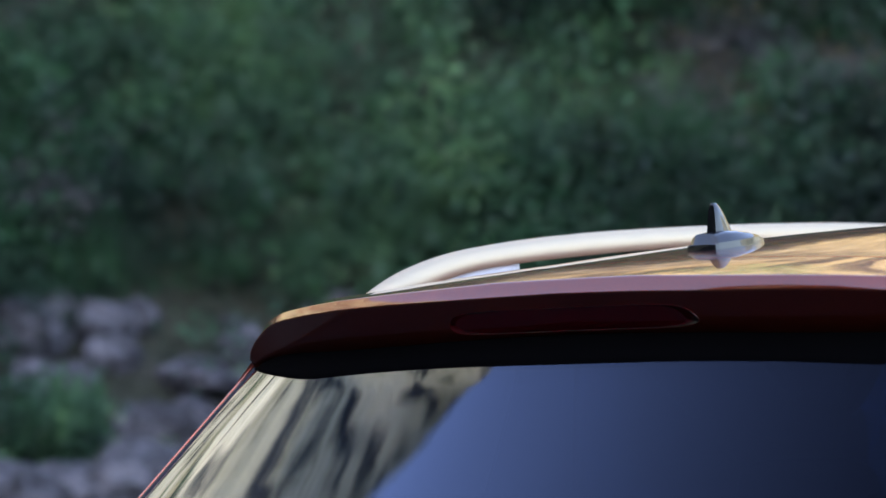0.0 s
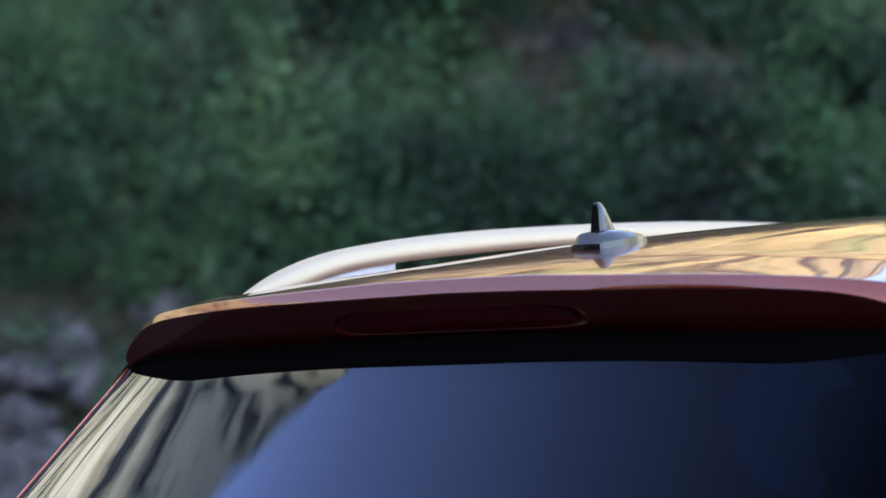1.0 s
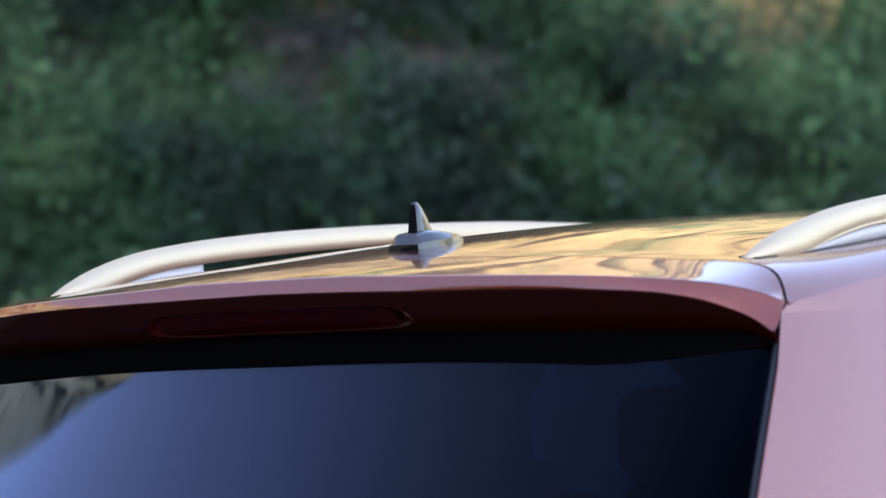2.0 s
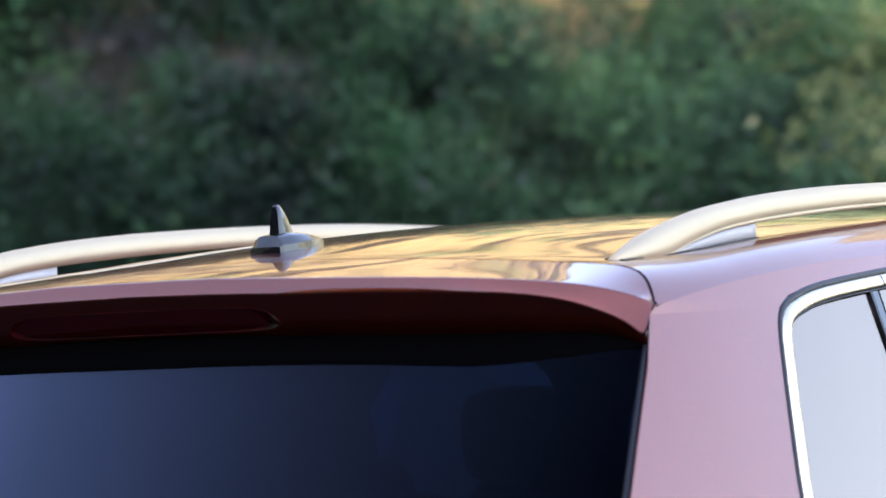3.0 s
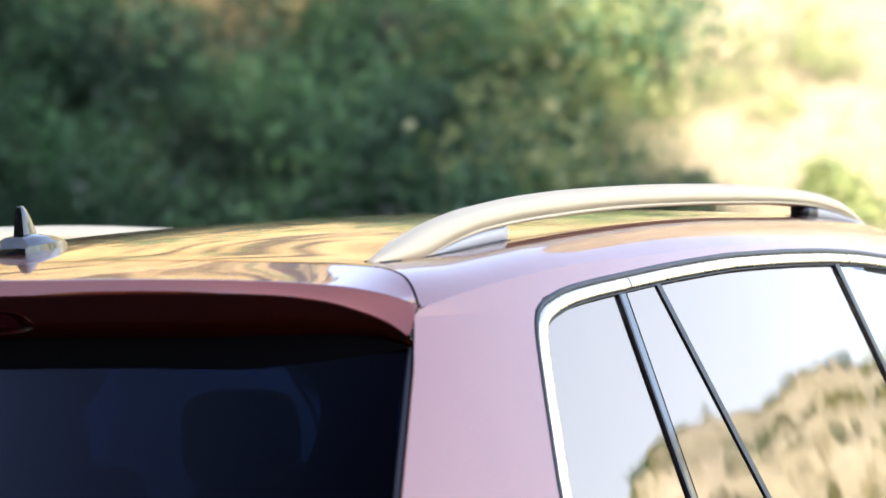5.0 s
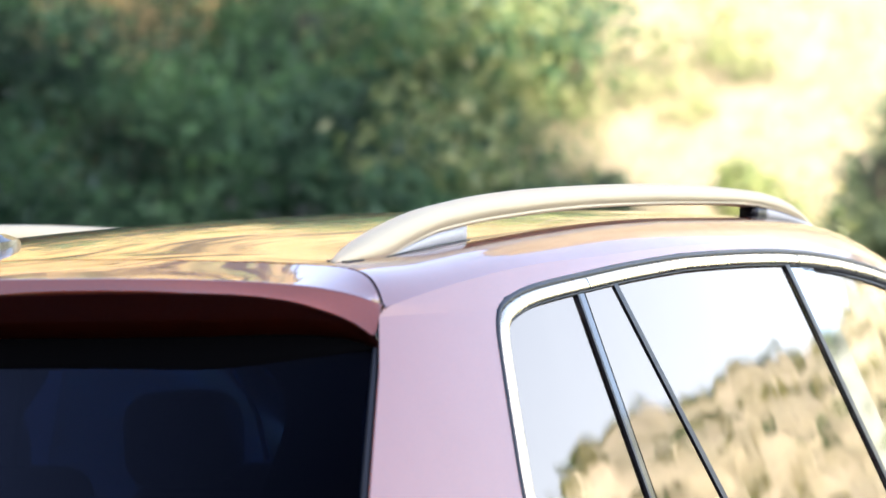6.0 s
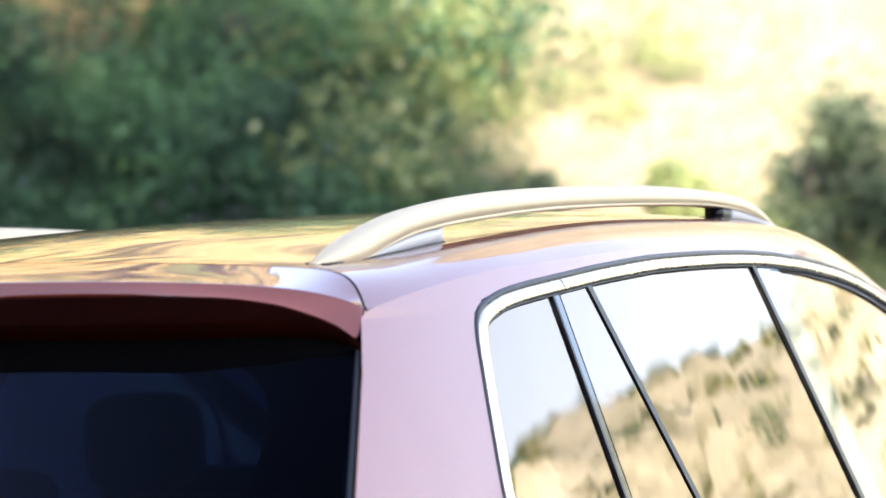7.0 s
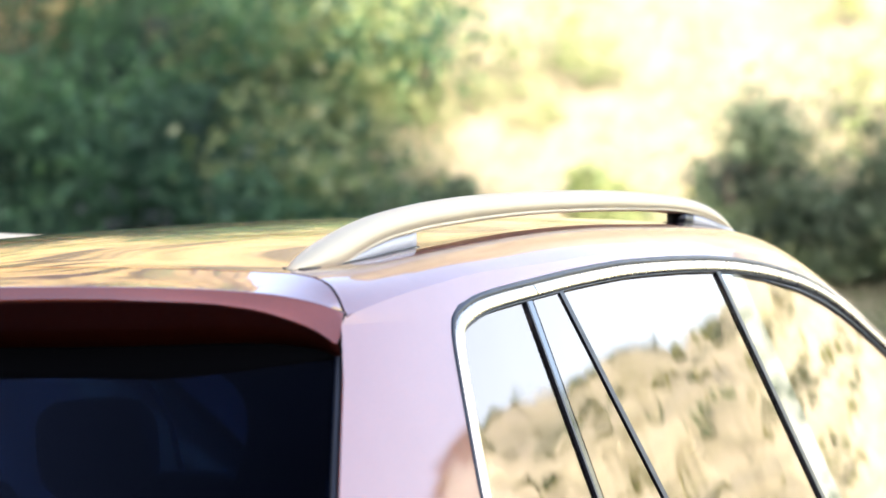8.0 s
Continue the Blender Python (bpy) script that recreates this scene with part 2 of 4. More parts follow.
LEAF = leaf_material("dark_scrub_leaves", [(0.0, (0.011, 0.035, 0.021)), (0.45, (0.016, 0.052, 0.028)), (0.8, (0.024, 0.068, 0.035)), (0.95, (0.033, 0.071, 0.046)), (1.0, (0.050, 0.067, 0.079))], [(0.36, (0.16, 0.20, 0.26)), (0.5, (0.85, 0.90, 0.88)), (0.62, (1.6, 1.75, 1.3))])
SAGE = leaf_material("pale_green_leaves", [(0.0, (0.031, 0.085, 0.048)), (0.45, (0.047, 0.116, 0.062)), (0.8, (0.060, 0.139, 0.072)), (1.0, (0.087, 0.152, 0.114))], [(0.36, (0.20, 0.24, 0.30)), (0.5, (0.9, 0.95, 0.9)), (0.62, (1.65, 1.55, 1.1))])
# yellow-green scrub for sunlit ground, some sunlight put into the leaf colour
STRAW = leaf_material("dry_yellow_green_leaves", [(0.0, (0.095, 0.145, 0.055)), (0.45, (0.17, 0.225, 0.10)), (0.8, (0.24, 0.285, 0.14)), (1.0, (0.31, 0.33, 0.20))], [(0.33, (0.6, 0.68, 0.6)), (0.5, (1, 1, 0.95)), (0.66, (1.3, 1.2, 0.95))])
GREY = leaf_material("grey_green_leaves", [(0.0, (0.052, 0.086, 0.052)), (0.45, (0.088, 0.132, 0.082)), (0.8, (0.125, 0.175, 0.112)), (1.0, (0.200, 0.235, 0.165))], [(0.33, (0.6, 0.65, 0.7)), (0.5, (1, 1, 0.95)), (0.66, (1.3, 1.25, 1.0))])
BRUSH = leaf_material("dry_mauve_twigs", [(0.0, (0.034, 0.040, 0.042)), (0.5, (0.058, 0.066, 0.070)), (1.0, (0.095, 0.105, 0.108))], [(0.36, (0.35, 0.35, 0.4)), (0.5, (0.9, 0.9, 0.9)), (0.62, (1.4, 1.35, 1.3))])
TWIG = material("grey_brown_twigs", (0.16, 0.13, 0.11), 0.9)
bump_on(TWIG, noise_node(TWIG, 40, 3).outputs["Fac"], 0.4, 0.01)
ROCK = material("pale_grey_rock", (0.36, 0.34, 0.33), 0.9)
color_by(ROCK, ramp_node(ROCK, noise_node(ROCK, 2.2, 8, 0.7).outputs["Fac"], [(0.38, (0.008, 0.009, 0.011)), (0.5, (0.042, 0.045, 0.054)), (0.62, (0.12, 0.122, 0.14))]).outputs["Color"])
bump_on(ROCK, noise_node(ROCK, 6, 6).outputs["Fac"], 0.8, 0.08)


# ---- mesh helpers ----
def curve_of(*points):
    """A smooth function through (x, y) points, straight beyond its ends."""
    xs, ys = np.array([p[0] for p in points], float), np.array([p[1] for p in points], float)
    m = np.gradient(ys, xs)

    def at(x):
        i = int(np.clip(np.searchsorted(xs, x) - 1, 0, len(xs) - 2))
        h = xs[i + 1] - xs[i]
        u = (x - xs[i]) / h
        if u < 0 or u > 1:
            k = 0 if u < 0 else -1
            return float(ys[k] + m[k] * (x - xs[k]))
        return float((2 * u**3 - 3 * u**2 + 1) * ys[i] + (u**3 - 2 * u**2 + u) * h * m[i] + (3 * u**2 - 2 * u**3) * ys[i + 1] + (u**3 - u**2) * h * m[i + 1])

    return at


def part(name, bm, mat, parent, label="", smooth=True):
    me = bpy.data.meshes.new(name)
    bm.to_mesh(me)
    bm.free()
    me.materials.append(mat)
    for p in me.polygons:
        p.use_smooth = smooth
    ob = new(name, me)
    ob.parent = parent
    return tagged(ob, label)


def grid_into(bm, rows, closed=False, flip=False):
    """Quads over rows of points; closed joins each row's ends."""
    vs = [[bm.verts.new(p) for p in row] for row in rows]
    n = len(rows[0])
    for a, b in zip(vs, vs[1:]):
        for i in range(n if closed else n - 1):
            q = (a[i], a[(i + 1) % n], b[(i + 1) % n], b[i])
            bm.faces.new(q[::-1] if flip else q)
    return vs


def sheet(rows, back=None):
    """A skin over rows of points; back gives it thickness, as the way from its outer to its inner face."""
    bm = bmesh.new()
    front = grid_into(bm, rows)
    if back:
        bx, by, bz = back
        rear = grid_into(bm, [[(x + (math.copysign(bx, -x) if bx else 0), y + by, z + bz) for x, y, z in row] for row in rows], flip=True)
        rim = [(front[0], rear[0]), (front[-1][::-1], rear[-1][::-1]), ([r[-1] for r in front], [r[-1] for r in rear]), ([r[0] for r in front][::-1], [r[0] for r in rear][::-1])]
        for a, b in rim:
            for i in range(len(a) - 1):
                if len({a[i], a[i + 1], b[i + 1], b[i]}) == 4:
                    bm.faces.new((a[i + 1], a[i], b[i], b[i + 1]))
                    for p in (a, b):
                        e = bm.edges.get((p[i], p[i + 1]))
                        if e:
                            e.smooth = False
        bmesh.ops.recalc_face_normals(bm, faces=bm.faces[:])
    return bm


IN, DOWN, AHEAD = (0.004, 0, 0), (0, 0, -0.004), (0, 0.003, -0.003)


def tube(rows, caps=True):
    bm = bmesh.new()
    vs = grid_into(bm, rows, closed=True)
    if caps:
        bm.faces.new(vs[0][::-1])
        bm.faces.new(vs[-1])
    bmesh.ops.recalc_face_normals(bm, faces=bm.faces[:])
    return bm


def mirrored(rows):
    return [[(-x, y, z) for x, y, z in row] for row in rows]


def lerp(a, b, u):
    return tuple(p + (q - p) * u for p, q in zip(a, b))


def resample(points, n):
    pts = [Vector(p) for p in points]
    d = [0.0]
    for a, b in zip(pts, pts[1:]):
        d.append(d[-1] + (b - a).length)
    out = []
    for k in range(n):
        s = d[-1] * k / (n - 1)
        i = min(int(np.searchsorted(d, s, side="right")) - 1, len(pts) - 2)
        out.append(tuple(pts[i].lerp(pts[i + 1], (s - d[i]) / (d[i + 1] - d[i]))))
    return out


# ---- the ground: valley floor, hillside ahead and an unseen shading ridge behind ----
hill_height = curve_of((-180, 1.0), (-90, 1.0), (-50, 1.5), (-40, 6.4), (-34, 8), (-30, 7.5), (-28, 8.8), (-26.5, 10.8), (-25.2, 13.4), (-24, 15.2), (-22.5, 15.5), (-21.2, 15.0), (-18.3, 14.0), (-16.9, 13.6), (-14.5, 12.5), (-12.5, 12.4), (-10.5, 12.9), (-8, 13.6), (-5, 15.5), (-2, 23.1), (2, 29), (6, 33), (10, 32.5), (14, 30.8), (20, 28), (26, 28), (45, 36), (60, 40), (78, 41.0), (82, 43), (84, 46.7), (85.5, 49.7), (86.5, 52.1), (87.6, 54.9), (89, 57.4), (90.5, 60.0), (92.8, 62.6), (96, 62.2), (99, 58.7), (103, 47.9), (110, 29.7), (140, 10), (181, 1.0))
# ridge profile shaped so that its shadow edge falls on the slope ahead
shade_ridge_height = curve_of((-140, 0), (-100, 36), (-60, 48), (-10, 48), (4, 52), (14, 53.2), (19.3, 54.3), (22.6, 53.6), (25.8, 52.7), (29.3, 52.6), (30.6, 51.8), (31.5, 50.8), (32.5, 49.7), (33.5, 48.2), (34.6, 46.3), (35.3, 44.6), (36, 43.2), (37.2, 43.6), (38.3, 45.4), (39.3, 46.0), (40.3, 44.8), (41.3, 41.5), (43, 38), (46, 28), (49, 12), (51, 0))


def smooth01(u):
    u = min(max(u, 0.0), 1.0)
    return u * u * (3 - 2 * u)


def ground_z(x, y):
    r, th = math.hypot(x, y), math.degrees(math.atan2(-x, y))
    toe = 29 + 3.0 * noise.noise(Vector((th * 0.07, 3.1, 0)))
    u = max(0.0, (r - toe) / 40)
    rise = smooth01(u) * 0.35 + min(1.0, u * 1.25) * 0.65 if u < 1 else 1.0
    z = max(hill_height(th), 0.0) * rise
    # unseen steep ridge added behind, to keep the sun off the car
    d = math.exp(-(((y + 46) / 11) ** 2)) if y > -46 else math.exp(-(((y + 46) / 30) ** 2))
    if -140 < x < 52:
        z += max(shade_ridge_height(x), 0) * d
    # unseen lower shoulder added to one side of it, to block low sky light
    z += 10 * math.exp(-(((math.degrees(math.atan2(x, -y)) - 62) / 22) ** 4)) * smooth01((r - 36) / 14)
    rough = smooth01((r - 24) / 12) * (0.3 if y < -20 else 1.0)
    z += rough * (0.9 * noise.noise(Vector((x * 0.11, y * 0.11, 1))) + 0.35 * noise.noise(Vector((x * 0.35, y * 0.35, 5))))
    z += smooth01((r - 45) / 25) * (0.4 if y < -20 else 0.8 if th < -2 else 0.5 if th > 72 else 3.6) * noise.fractal(Vector((x * 0.06, y * 0.06, z * 0.05)), 1.0, 2.0, 4)
    if r > 46 and y > -20:
        z += smooth01((r - 46) / 10) * (0.3 if th > 72 else 1.6 if th > 2 else 0.5) * (1 - 2 * abs(noise.noise(Vector((x * 0.21, y * 0.21, z * 0.12)))))
    return z


def polar(a, r):
    return -r * math.sin(radians(a)), r * math.cos(radians(a))


rings = [0, 3, 6, 10, 14, 18, 22, 25] + [26 + 0.75 * i for i in range(46)] + [62 + 2.0 * i for i in range(35)] + [140, 160, 190, 230, 300, 420, 700, 1300, 2500, 4000]
bm = bmesh.new()
spokes = []
th = -180.0
while th < 179.99:
    spokes.append(th)
    th += 0.8 if -40 < th < 100 else 0.6 if -153 < th < -129 else 2.5
grid_into(bm, [[(-r * math.sin(radians(a)), r * math.cos(radians(a)), ground_z(-r * math.sin(radians(a)), r * math.cos(radians(a)))) for a in spokes] for r in rings[1:]], closed=True, flip=True)
centre = bm.verts.new((0, 0, 0))
bm.verts.ensure_lookup_table()
for i in range(len(spokes)):
    bm.faces.new((centre, bm.verts[(i + 1) % len(spokes)], bm.verts[i]))
bmesh.ops.recalc_face_normals(bm, faces=bm.faces[:])
ground = part("ground", bm, HILL, None)
tagged(ground, "dry tan valley floor rising to a rocky scrub hillside", "ground", kind="structure")


# unseen road added under the car, dark to cut bounce onto the spoiler
ASPHALT = material("worn_asphalt", (0.04, 0.04, 0.042), 0.95, spec=0.15)
grain = noise_node(ASPHALT, 90, 5)
color_by(ASPHALT, ramp_node(ASPHALT, grain.outputs["Fac"], [(0.3, (0.016, 0.016, 0.017)), (0.7, (0.034, 0.033, 0.032))]).outputs["Color"])
bump_on(ASPHALT, grain.outputs["Fac"], 0.5, 0.006)
rows = [[(x, y, 0.03 - 0.012 * (x / 4.5) ** 2 if abs(x) < 5 else -0.05) for x in (-5.2, -4.6, -3, -1.5, 0, 1.5, 3, 4.6, 5.2)] for y in [-22 + 2 * k for k in range(23)]]
road = part("road", sheet(rows), ASPHALT, None)
tagged(road, "grey worn asphalt road under the parked car", "road", kind="structure")


# ---- scrub, bushes and boulders on the hillside ----
def leaf_cluster(rng, count, size, leaf):
    """Leaves in uneven clumps round a few twigs, as points and quads, about the origin."""
    vs, fs = [], []
    clumps = [(rng.normal(0, 0.42, 3) * (1, 1, 0.6) + (0, 0, 0.55), rng.uniform(0.22, 0.42)) for _ in range(9)]
    for k in range(count):
        c, r = clumps[k % len(clumps)]
        p = (c + rng.normal(0, r * 0.55, 3)) * size
        p[2] = abs(p[2])
        a, b = rng.normal(0, 1, 3), rng.normal(0, 1, 3)
        a /= np.linalg.norm(a)
        b -= a * (a @ b)
        b /= np.linalg.norm(b)
        s = leaf * rng.uniform(0.6, 1.4)
        n = len(vs)
        vs += [p - a * s, p + b * s * 0.5, p + a * s, p - b * s * 0.5]
        fs.append((n, n + 1, n + 2, n + 3))
    return np.array(vs), fs


def mesh_of(name, vs, fs, mat):
    me = bpy.data.meshes.new(name)
    me.from_pydata([tuple(v) for v in vs], [], fs)
    me.materials.append(mat)
    me.update()
    return me


rng = np.random.default_rng(4)
KINDS = [leaf_cluster(rng, 1100, 1.0, 0.038) for _ in range(7)]
class Heap:
    """Shrubs of one kind gathered into one mesh."""

    def __init__(self):
        self.v, self.f, self.n = [], [], 0

    def add(self, vs, fs, place, size, turn=0.0, tall=1.0):
        c, sn = math.cos(turn) * size, math.sin(turn) * size
        self.v.append(np.stack([vs[:, 0] * c - vs[:, 1] * sn + place[0], vs[:, 0] * sn + vs[:, 1] * c + place[1], vs[:, 2] * size * tall + place[2] - 0.1], 1))
        self.f += [tuple(i + self.n for i in f) for f in fs]
        self.n += len(vs)


dark, pale, straw, brush = Heap(), Heap(), Heap(), Heap()
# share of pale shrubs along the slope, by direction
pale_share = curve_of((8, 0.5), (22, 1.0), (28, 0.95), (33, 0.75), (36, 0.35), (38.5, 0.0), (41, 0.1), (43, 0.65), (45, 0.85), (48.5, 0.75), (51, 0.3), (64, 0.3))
for _ in range(1900):
    a = rng.uniform(8, 62)
    r = 28.5 + 22 * rng.uniform() ** 1.4
    x, y = polar(a, r)
    z = ground_z(x, y)
    patch = noise.noise(Vector((x * 0.13, y * 0.13, z * 0.1)))
    keep = 0.95 if z < 5.9 else 0.12 if 40 < a < 49 else 0.6 if a > 40.5 and patch > -0.1 else 0.2 if patch > 0.25 else 0.04
    if a < 24.5:   # thinner towards the dry slope
        keep *= 0.05 + 0.95 * smooth01((a - 18.5) / 6)
    if rng.uniform() > keep:
        continue
    if 47.5 < a < 57 and z < 1.7:
        continue
    vs, fs = KINDS[rng.integers(len(KINDS))]
    clump = 0.9 * noise.noise(Vector((x * 0.16, y * 0.16, z * 0.2 + 4)))
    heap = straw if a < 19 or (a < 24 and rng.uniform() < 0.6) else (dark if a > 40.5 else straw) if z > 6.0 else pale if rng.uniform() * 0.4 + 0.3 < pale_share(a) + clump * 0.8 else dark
    if heap in (dark, pale) and noise.noise(Vector((x * 0.35, y * 0.35, z * 0.6 + 11))) > 0.47:
        heap = brush
    heap.add(vs, fs, (x, y, z), 0.5 + 1.5 * rng.uniform() ** 2, rng.uniform(0, 6.28), rng.uniform(0.7, 1.2))
sparse = [leaf_cluster(rng, 110, 1.0, 0.20) for _ in range(5)]
for _ in range(2200):
    a, r = rng.uniform(-30, 80), rng.uniform(44, 88)
    x, y = polar(a, r)
    z = ground_z(x, y)
    if noise.noise(Vector((x * 0.06, y * 0.06, 9))) < 0.0 or (8 < a < 62 and z < 18):
        continue
    vs, fs = sparse[rng.integers(len(sparse))]
    (straw if rng.uniform() < 0.55 else pale).add(vs, fs, (x, y, z), rng.uniform(0.2, 0.6) * (0.6 if a < 0 else 1))
for _ in range(800):
    a, r = rng.uniform(-26, -4), 66 - 26 * rng.uniform() ** 1.6
    x, y = polar(a, r)
    if r < 56 and noise.noise(Vector((x * 0.12, y * 0.12, 2))) < 0.05:
        continue
    vs, fs = sparse[rng.integers(len(sparse))]
    (pale if rng.uniform() < 0.3 else straw).add(vs, fs, (x, y, ground_z(x, y)), rng.uniform(0.2, 0.45), rng.uniform(0, 6.28), rng.uniform(0.3, 0.5))
crest = Heap()
for _ in range(2600):   # green scrub along the crest of the side hill
    a, r = rng.uniform(-31, -3), 70 - 22 * rng.uniform() ** 2.2
    x, y = polar(a, r)
    if r < 66 and noise.noise(Vector((x * 0.10, y * 0.10, 6))) < 0.2:
        continue
    vs, fs = sparse[rng.integers(len(sparse))]
    crest.add(vs, fs, (x, y, ground_z(x, y)), rng.uniform(0.2, 0.5), rng.uniform(0, 6.28), rng.uniform(0.4, 0.7))
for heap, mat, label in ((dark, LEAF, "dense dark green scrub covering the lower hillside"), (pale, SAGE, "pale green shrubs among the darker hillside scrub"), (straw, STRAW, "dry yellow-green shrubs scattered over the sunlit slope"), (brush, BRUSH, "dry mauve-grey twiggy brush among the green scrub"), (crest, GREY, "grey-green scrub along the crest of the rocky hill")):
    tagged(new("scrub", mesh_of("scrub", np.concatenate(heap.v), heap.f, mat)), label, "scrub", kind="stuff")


def bush(x, y, size, seed, label, leaves):
    g = np.random.default_rng(seed)
    z = ground_z(x, y)
    root = tagged(new("bush"), label, "bush", "bushes on the hillside")
    root.location = (x, y, z - 0.05)
    vs, fs = leaf_cluster(g, 3600, size, 0.065)
    crown = new("crown", mesh_of("crown", vs, fs, leaves))
    crown.parent = root
    for _ in range(5):
        tip = Vector((g.normal(0, 0.35) * size, g.normal(0, 0.35) * size, size * g.uniform(0.6, 1.0)))
        rows = []
        for k in range(5):
            u = k / 4
            c = tip * u + Vector((0, 0, -0.1 * (1 - u)))
            rad = 0.05 * size * (1 - 0.8 * u)
            rows.append([tuple(c + Vector((math.cos(q) * rad, math.sin(q) * rad, 0))) for q in (0, 1.257, 2.513, 3.77, 5.027)])
        part("stem", tube(rows), TWIG, root)
    return root


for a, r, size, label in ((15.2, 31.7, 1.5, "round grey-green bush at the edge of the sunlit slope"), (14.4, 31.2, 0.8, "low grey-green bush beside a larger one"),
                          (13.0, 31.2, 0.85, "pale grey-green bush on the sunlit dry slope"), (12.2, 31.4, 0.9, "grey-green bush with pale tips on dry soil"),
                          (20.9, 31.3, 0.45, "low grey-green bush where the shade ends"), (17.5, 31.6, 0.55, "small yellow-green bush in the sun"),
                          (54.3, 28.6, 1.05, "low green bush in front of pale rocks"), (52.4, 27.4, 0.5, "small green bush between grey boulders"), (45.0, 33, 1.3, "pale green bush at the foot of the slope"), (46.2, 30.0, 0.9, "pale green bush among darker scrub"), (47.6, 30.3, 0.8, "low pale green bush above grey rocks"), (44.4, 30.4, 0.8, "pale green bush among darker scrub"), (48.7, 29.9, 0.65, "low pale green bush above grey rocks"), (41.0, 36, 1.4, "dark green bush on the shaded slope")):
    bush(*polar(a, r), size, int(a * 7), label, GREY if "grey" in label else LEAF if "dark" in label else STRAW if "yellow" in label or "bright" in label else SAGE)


def boulder(x, y, size, seed):
    g = np.random.default_rng(seed)
    bm = bmesh.new()
    bmesh.ops.create_icosphere(bm, subdivisions=3, radius=1.0)
    off = Vector(g.uniform(0, 50, 3))
    sx, sy, sz = g.uniform(0.8, 1.4), g.uniform(0.8, 1.2), g.uniform(0.6, 0.9)
    for v in bm.verts:
        k = 1 + 0.35 * noise.noise(v.co * 1.1 + off) + 0.12 * noise.cell(v.co * 2.1 + off)
        v.co = Vector((v.co.x * sx, v.co.y * sy, v.co.z * sz)) * k * size
    ob = part("boulder", bm, ROCK, None, "", False)
    ob.location = (x, y, ground_z(x, y) + 0.15 * size)
    ob.rotation_euler = (0, 0, g.uniform(0, 6.28))
    return tagged(ob, "pale grey angular boulder among scrub on the slope", "boulder", "boulders at the foot of the slope")


placed = 0
while placed < 190:
    x, y = polar(rng.uniform(47.5, 57), rng.uniform(26.5, 33.5))
    if ground_z(x, y) < 1.9:
        boulder(x, y, 0.14 + 0.42 * rng.uniform() ** 2.2, 100 + placed)
        placed += 1
for k in range(6):
    boulder(*polar(rng.uniform(9, 15), rng.uniform(36, 41)), rng.uniform(0.2, 0.4), 200 + k)


# ---- the car: x to its right, y forward, z up ----
car = tagged(new("car"), "orange metallic family estate car with silver roof rails", "car")

roof_mid = curve_of((-0.2, 1.594), (-0.115, 1.603), (0.05, 1.6225), (0.2, 1.637), (0.5, 1.660), (0.9, 1.677), (1.3, 1.682), (1.6, 1.679), (1.8, 1.668), (1.95, 1.645), (2.1, 1.60), (2.3, 1.52), (2.7, 1.32), (3.05, 1.13))
roof_edge = curve_of((-0.1, 1.574), (0.07, 1.596), (0.17, 1.603), (0.386, 1.621), (0.53, 1.631), (0.73, 1.642), (0.94, 1.649), (1.18, 1.651), (1.39, 1.650), (1.55, 1.645), (1.76, 1.628), (1.9, 1.598), (2.03, 1.555), (2.2, 1.487), (2.6, 1.305), (3.05, 1.08))
crease = curve_of((-0.03, 1.541), (0.0, 1.545), (0.14, 1.563), (0.27, 1.576), (0.4, 1.586), (0.6, 1.594), (0.9, 1.605), (1.2, 1.608), (1.43, 1.603), (1.73, 1.579), (1.89, 1.554), (2.03, 1.513), (2.2, 1.449), (2.6, 1.275), (3.05, 1.055))
seam_y = curve_of((0, 0.040), (0.3, 0.043), (0.5, 0.050), (0.583, 0.053), (0.612, 0.045), (0.636, 0.024), (0.656, -0.002))


def side_x(y, z):
    """The car's flank, leaning in towards the roof and tapering to the rear."""
    return 0.672 + 0.36 * (1.55 - z) - 0.02 * (y - 1.0) ** 2


def roof_z(x, y):
    x = abs(x)
    zc, ze, zk = roof_mid(y), roof_edge(y), crease(y)
    if x <= 0.565:
        return zc - (zc - ze) * (x / 0.565) ** 2.1
    xk = side_x(y, zk)
    u = min((x - 0.565) / max(xk - 0.565, 1e-3), 1.0)
    return ze - (ze - zk) * (0.25 * u + 0.75 * u**3)


XN = [0, 0.06, 0.12, 0.18, 0.24, 0.30, 0.36, 0.42, 0.47, 0.51, 0.54, 0.565]
UN = [0.12, 0.25, 0.38, 0.5, 0.62, 0.73, 0.83, 0.92, 1.0]


def roof_column(k, y):
    """Point of the k-th lengthwise line of the roof at y."""
    if k < len(XN):
        x = XN[k]
    else:
        x = 0.565 + (side_x(y, crease(y)) - 0.565) * UN[k - len(XN)]
    return x, y, roof_z(x, y)


def roof_start(k):
    y = 0.05
    for _ in range(6):
        y = seam_y(roof_column(k, y)[0])
    return y


COLS = len(XN) + len(UN)
STARTS = [roof_start(k) for k in range(COLS)]
ROOF_END = [1.93 - 0.10 * (min(k, len(XN) - 1) / (len(XN) - 1)) ** 2 for k in range(COLS)]


def roof_rows(ks, y_from, y_to, n):
    return [[roof_column(k, y_from(k) + (y_to(k) - y_from(k)) * (i / n)) for i in range(n + 1)] for k in ks]


def both_sides(rows):
    """Rows from the middle outwards, completed over the car's other side."""
    return mirrored(rows[:0:-1]) + rows


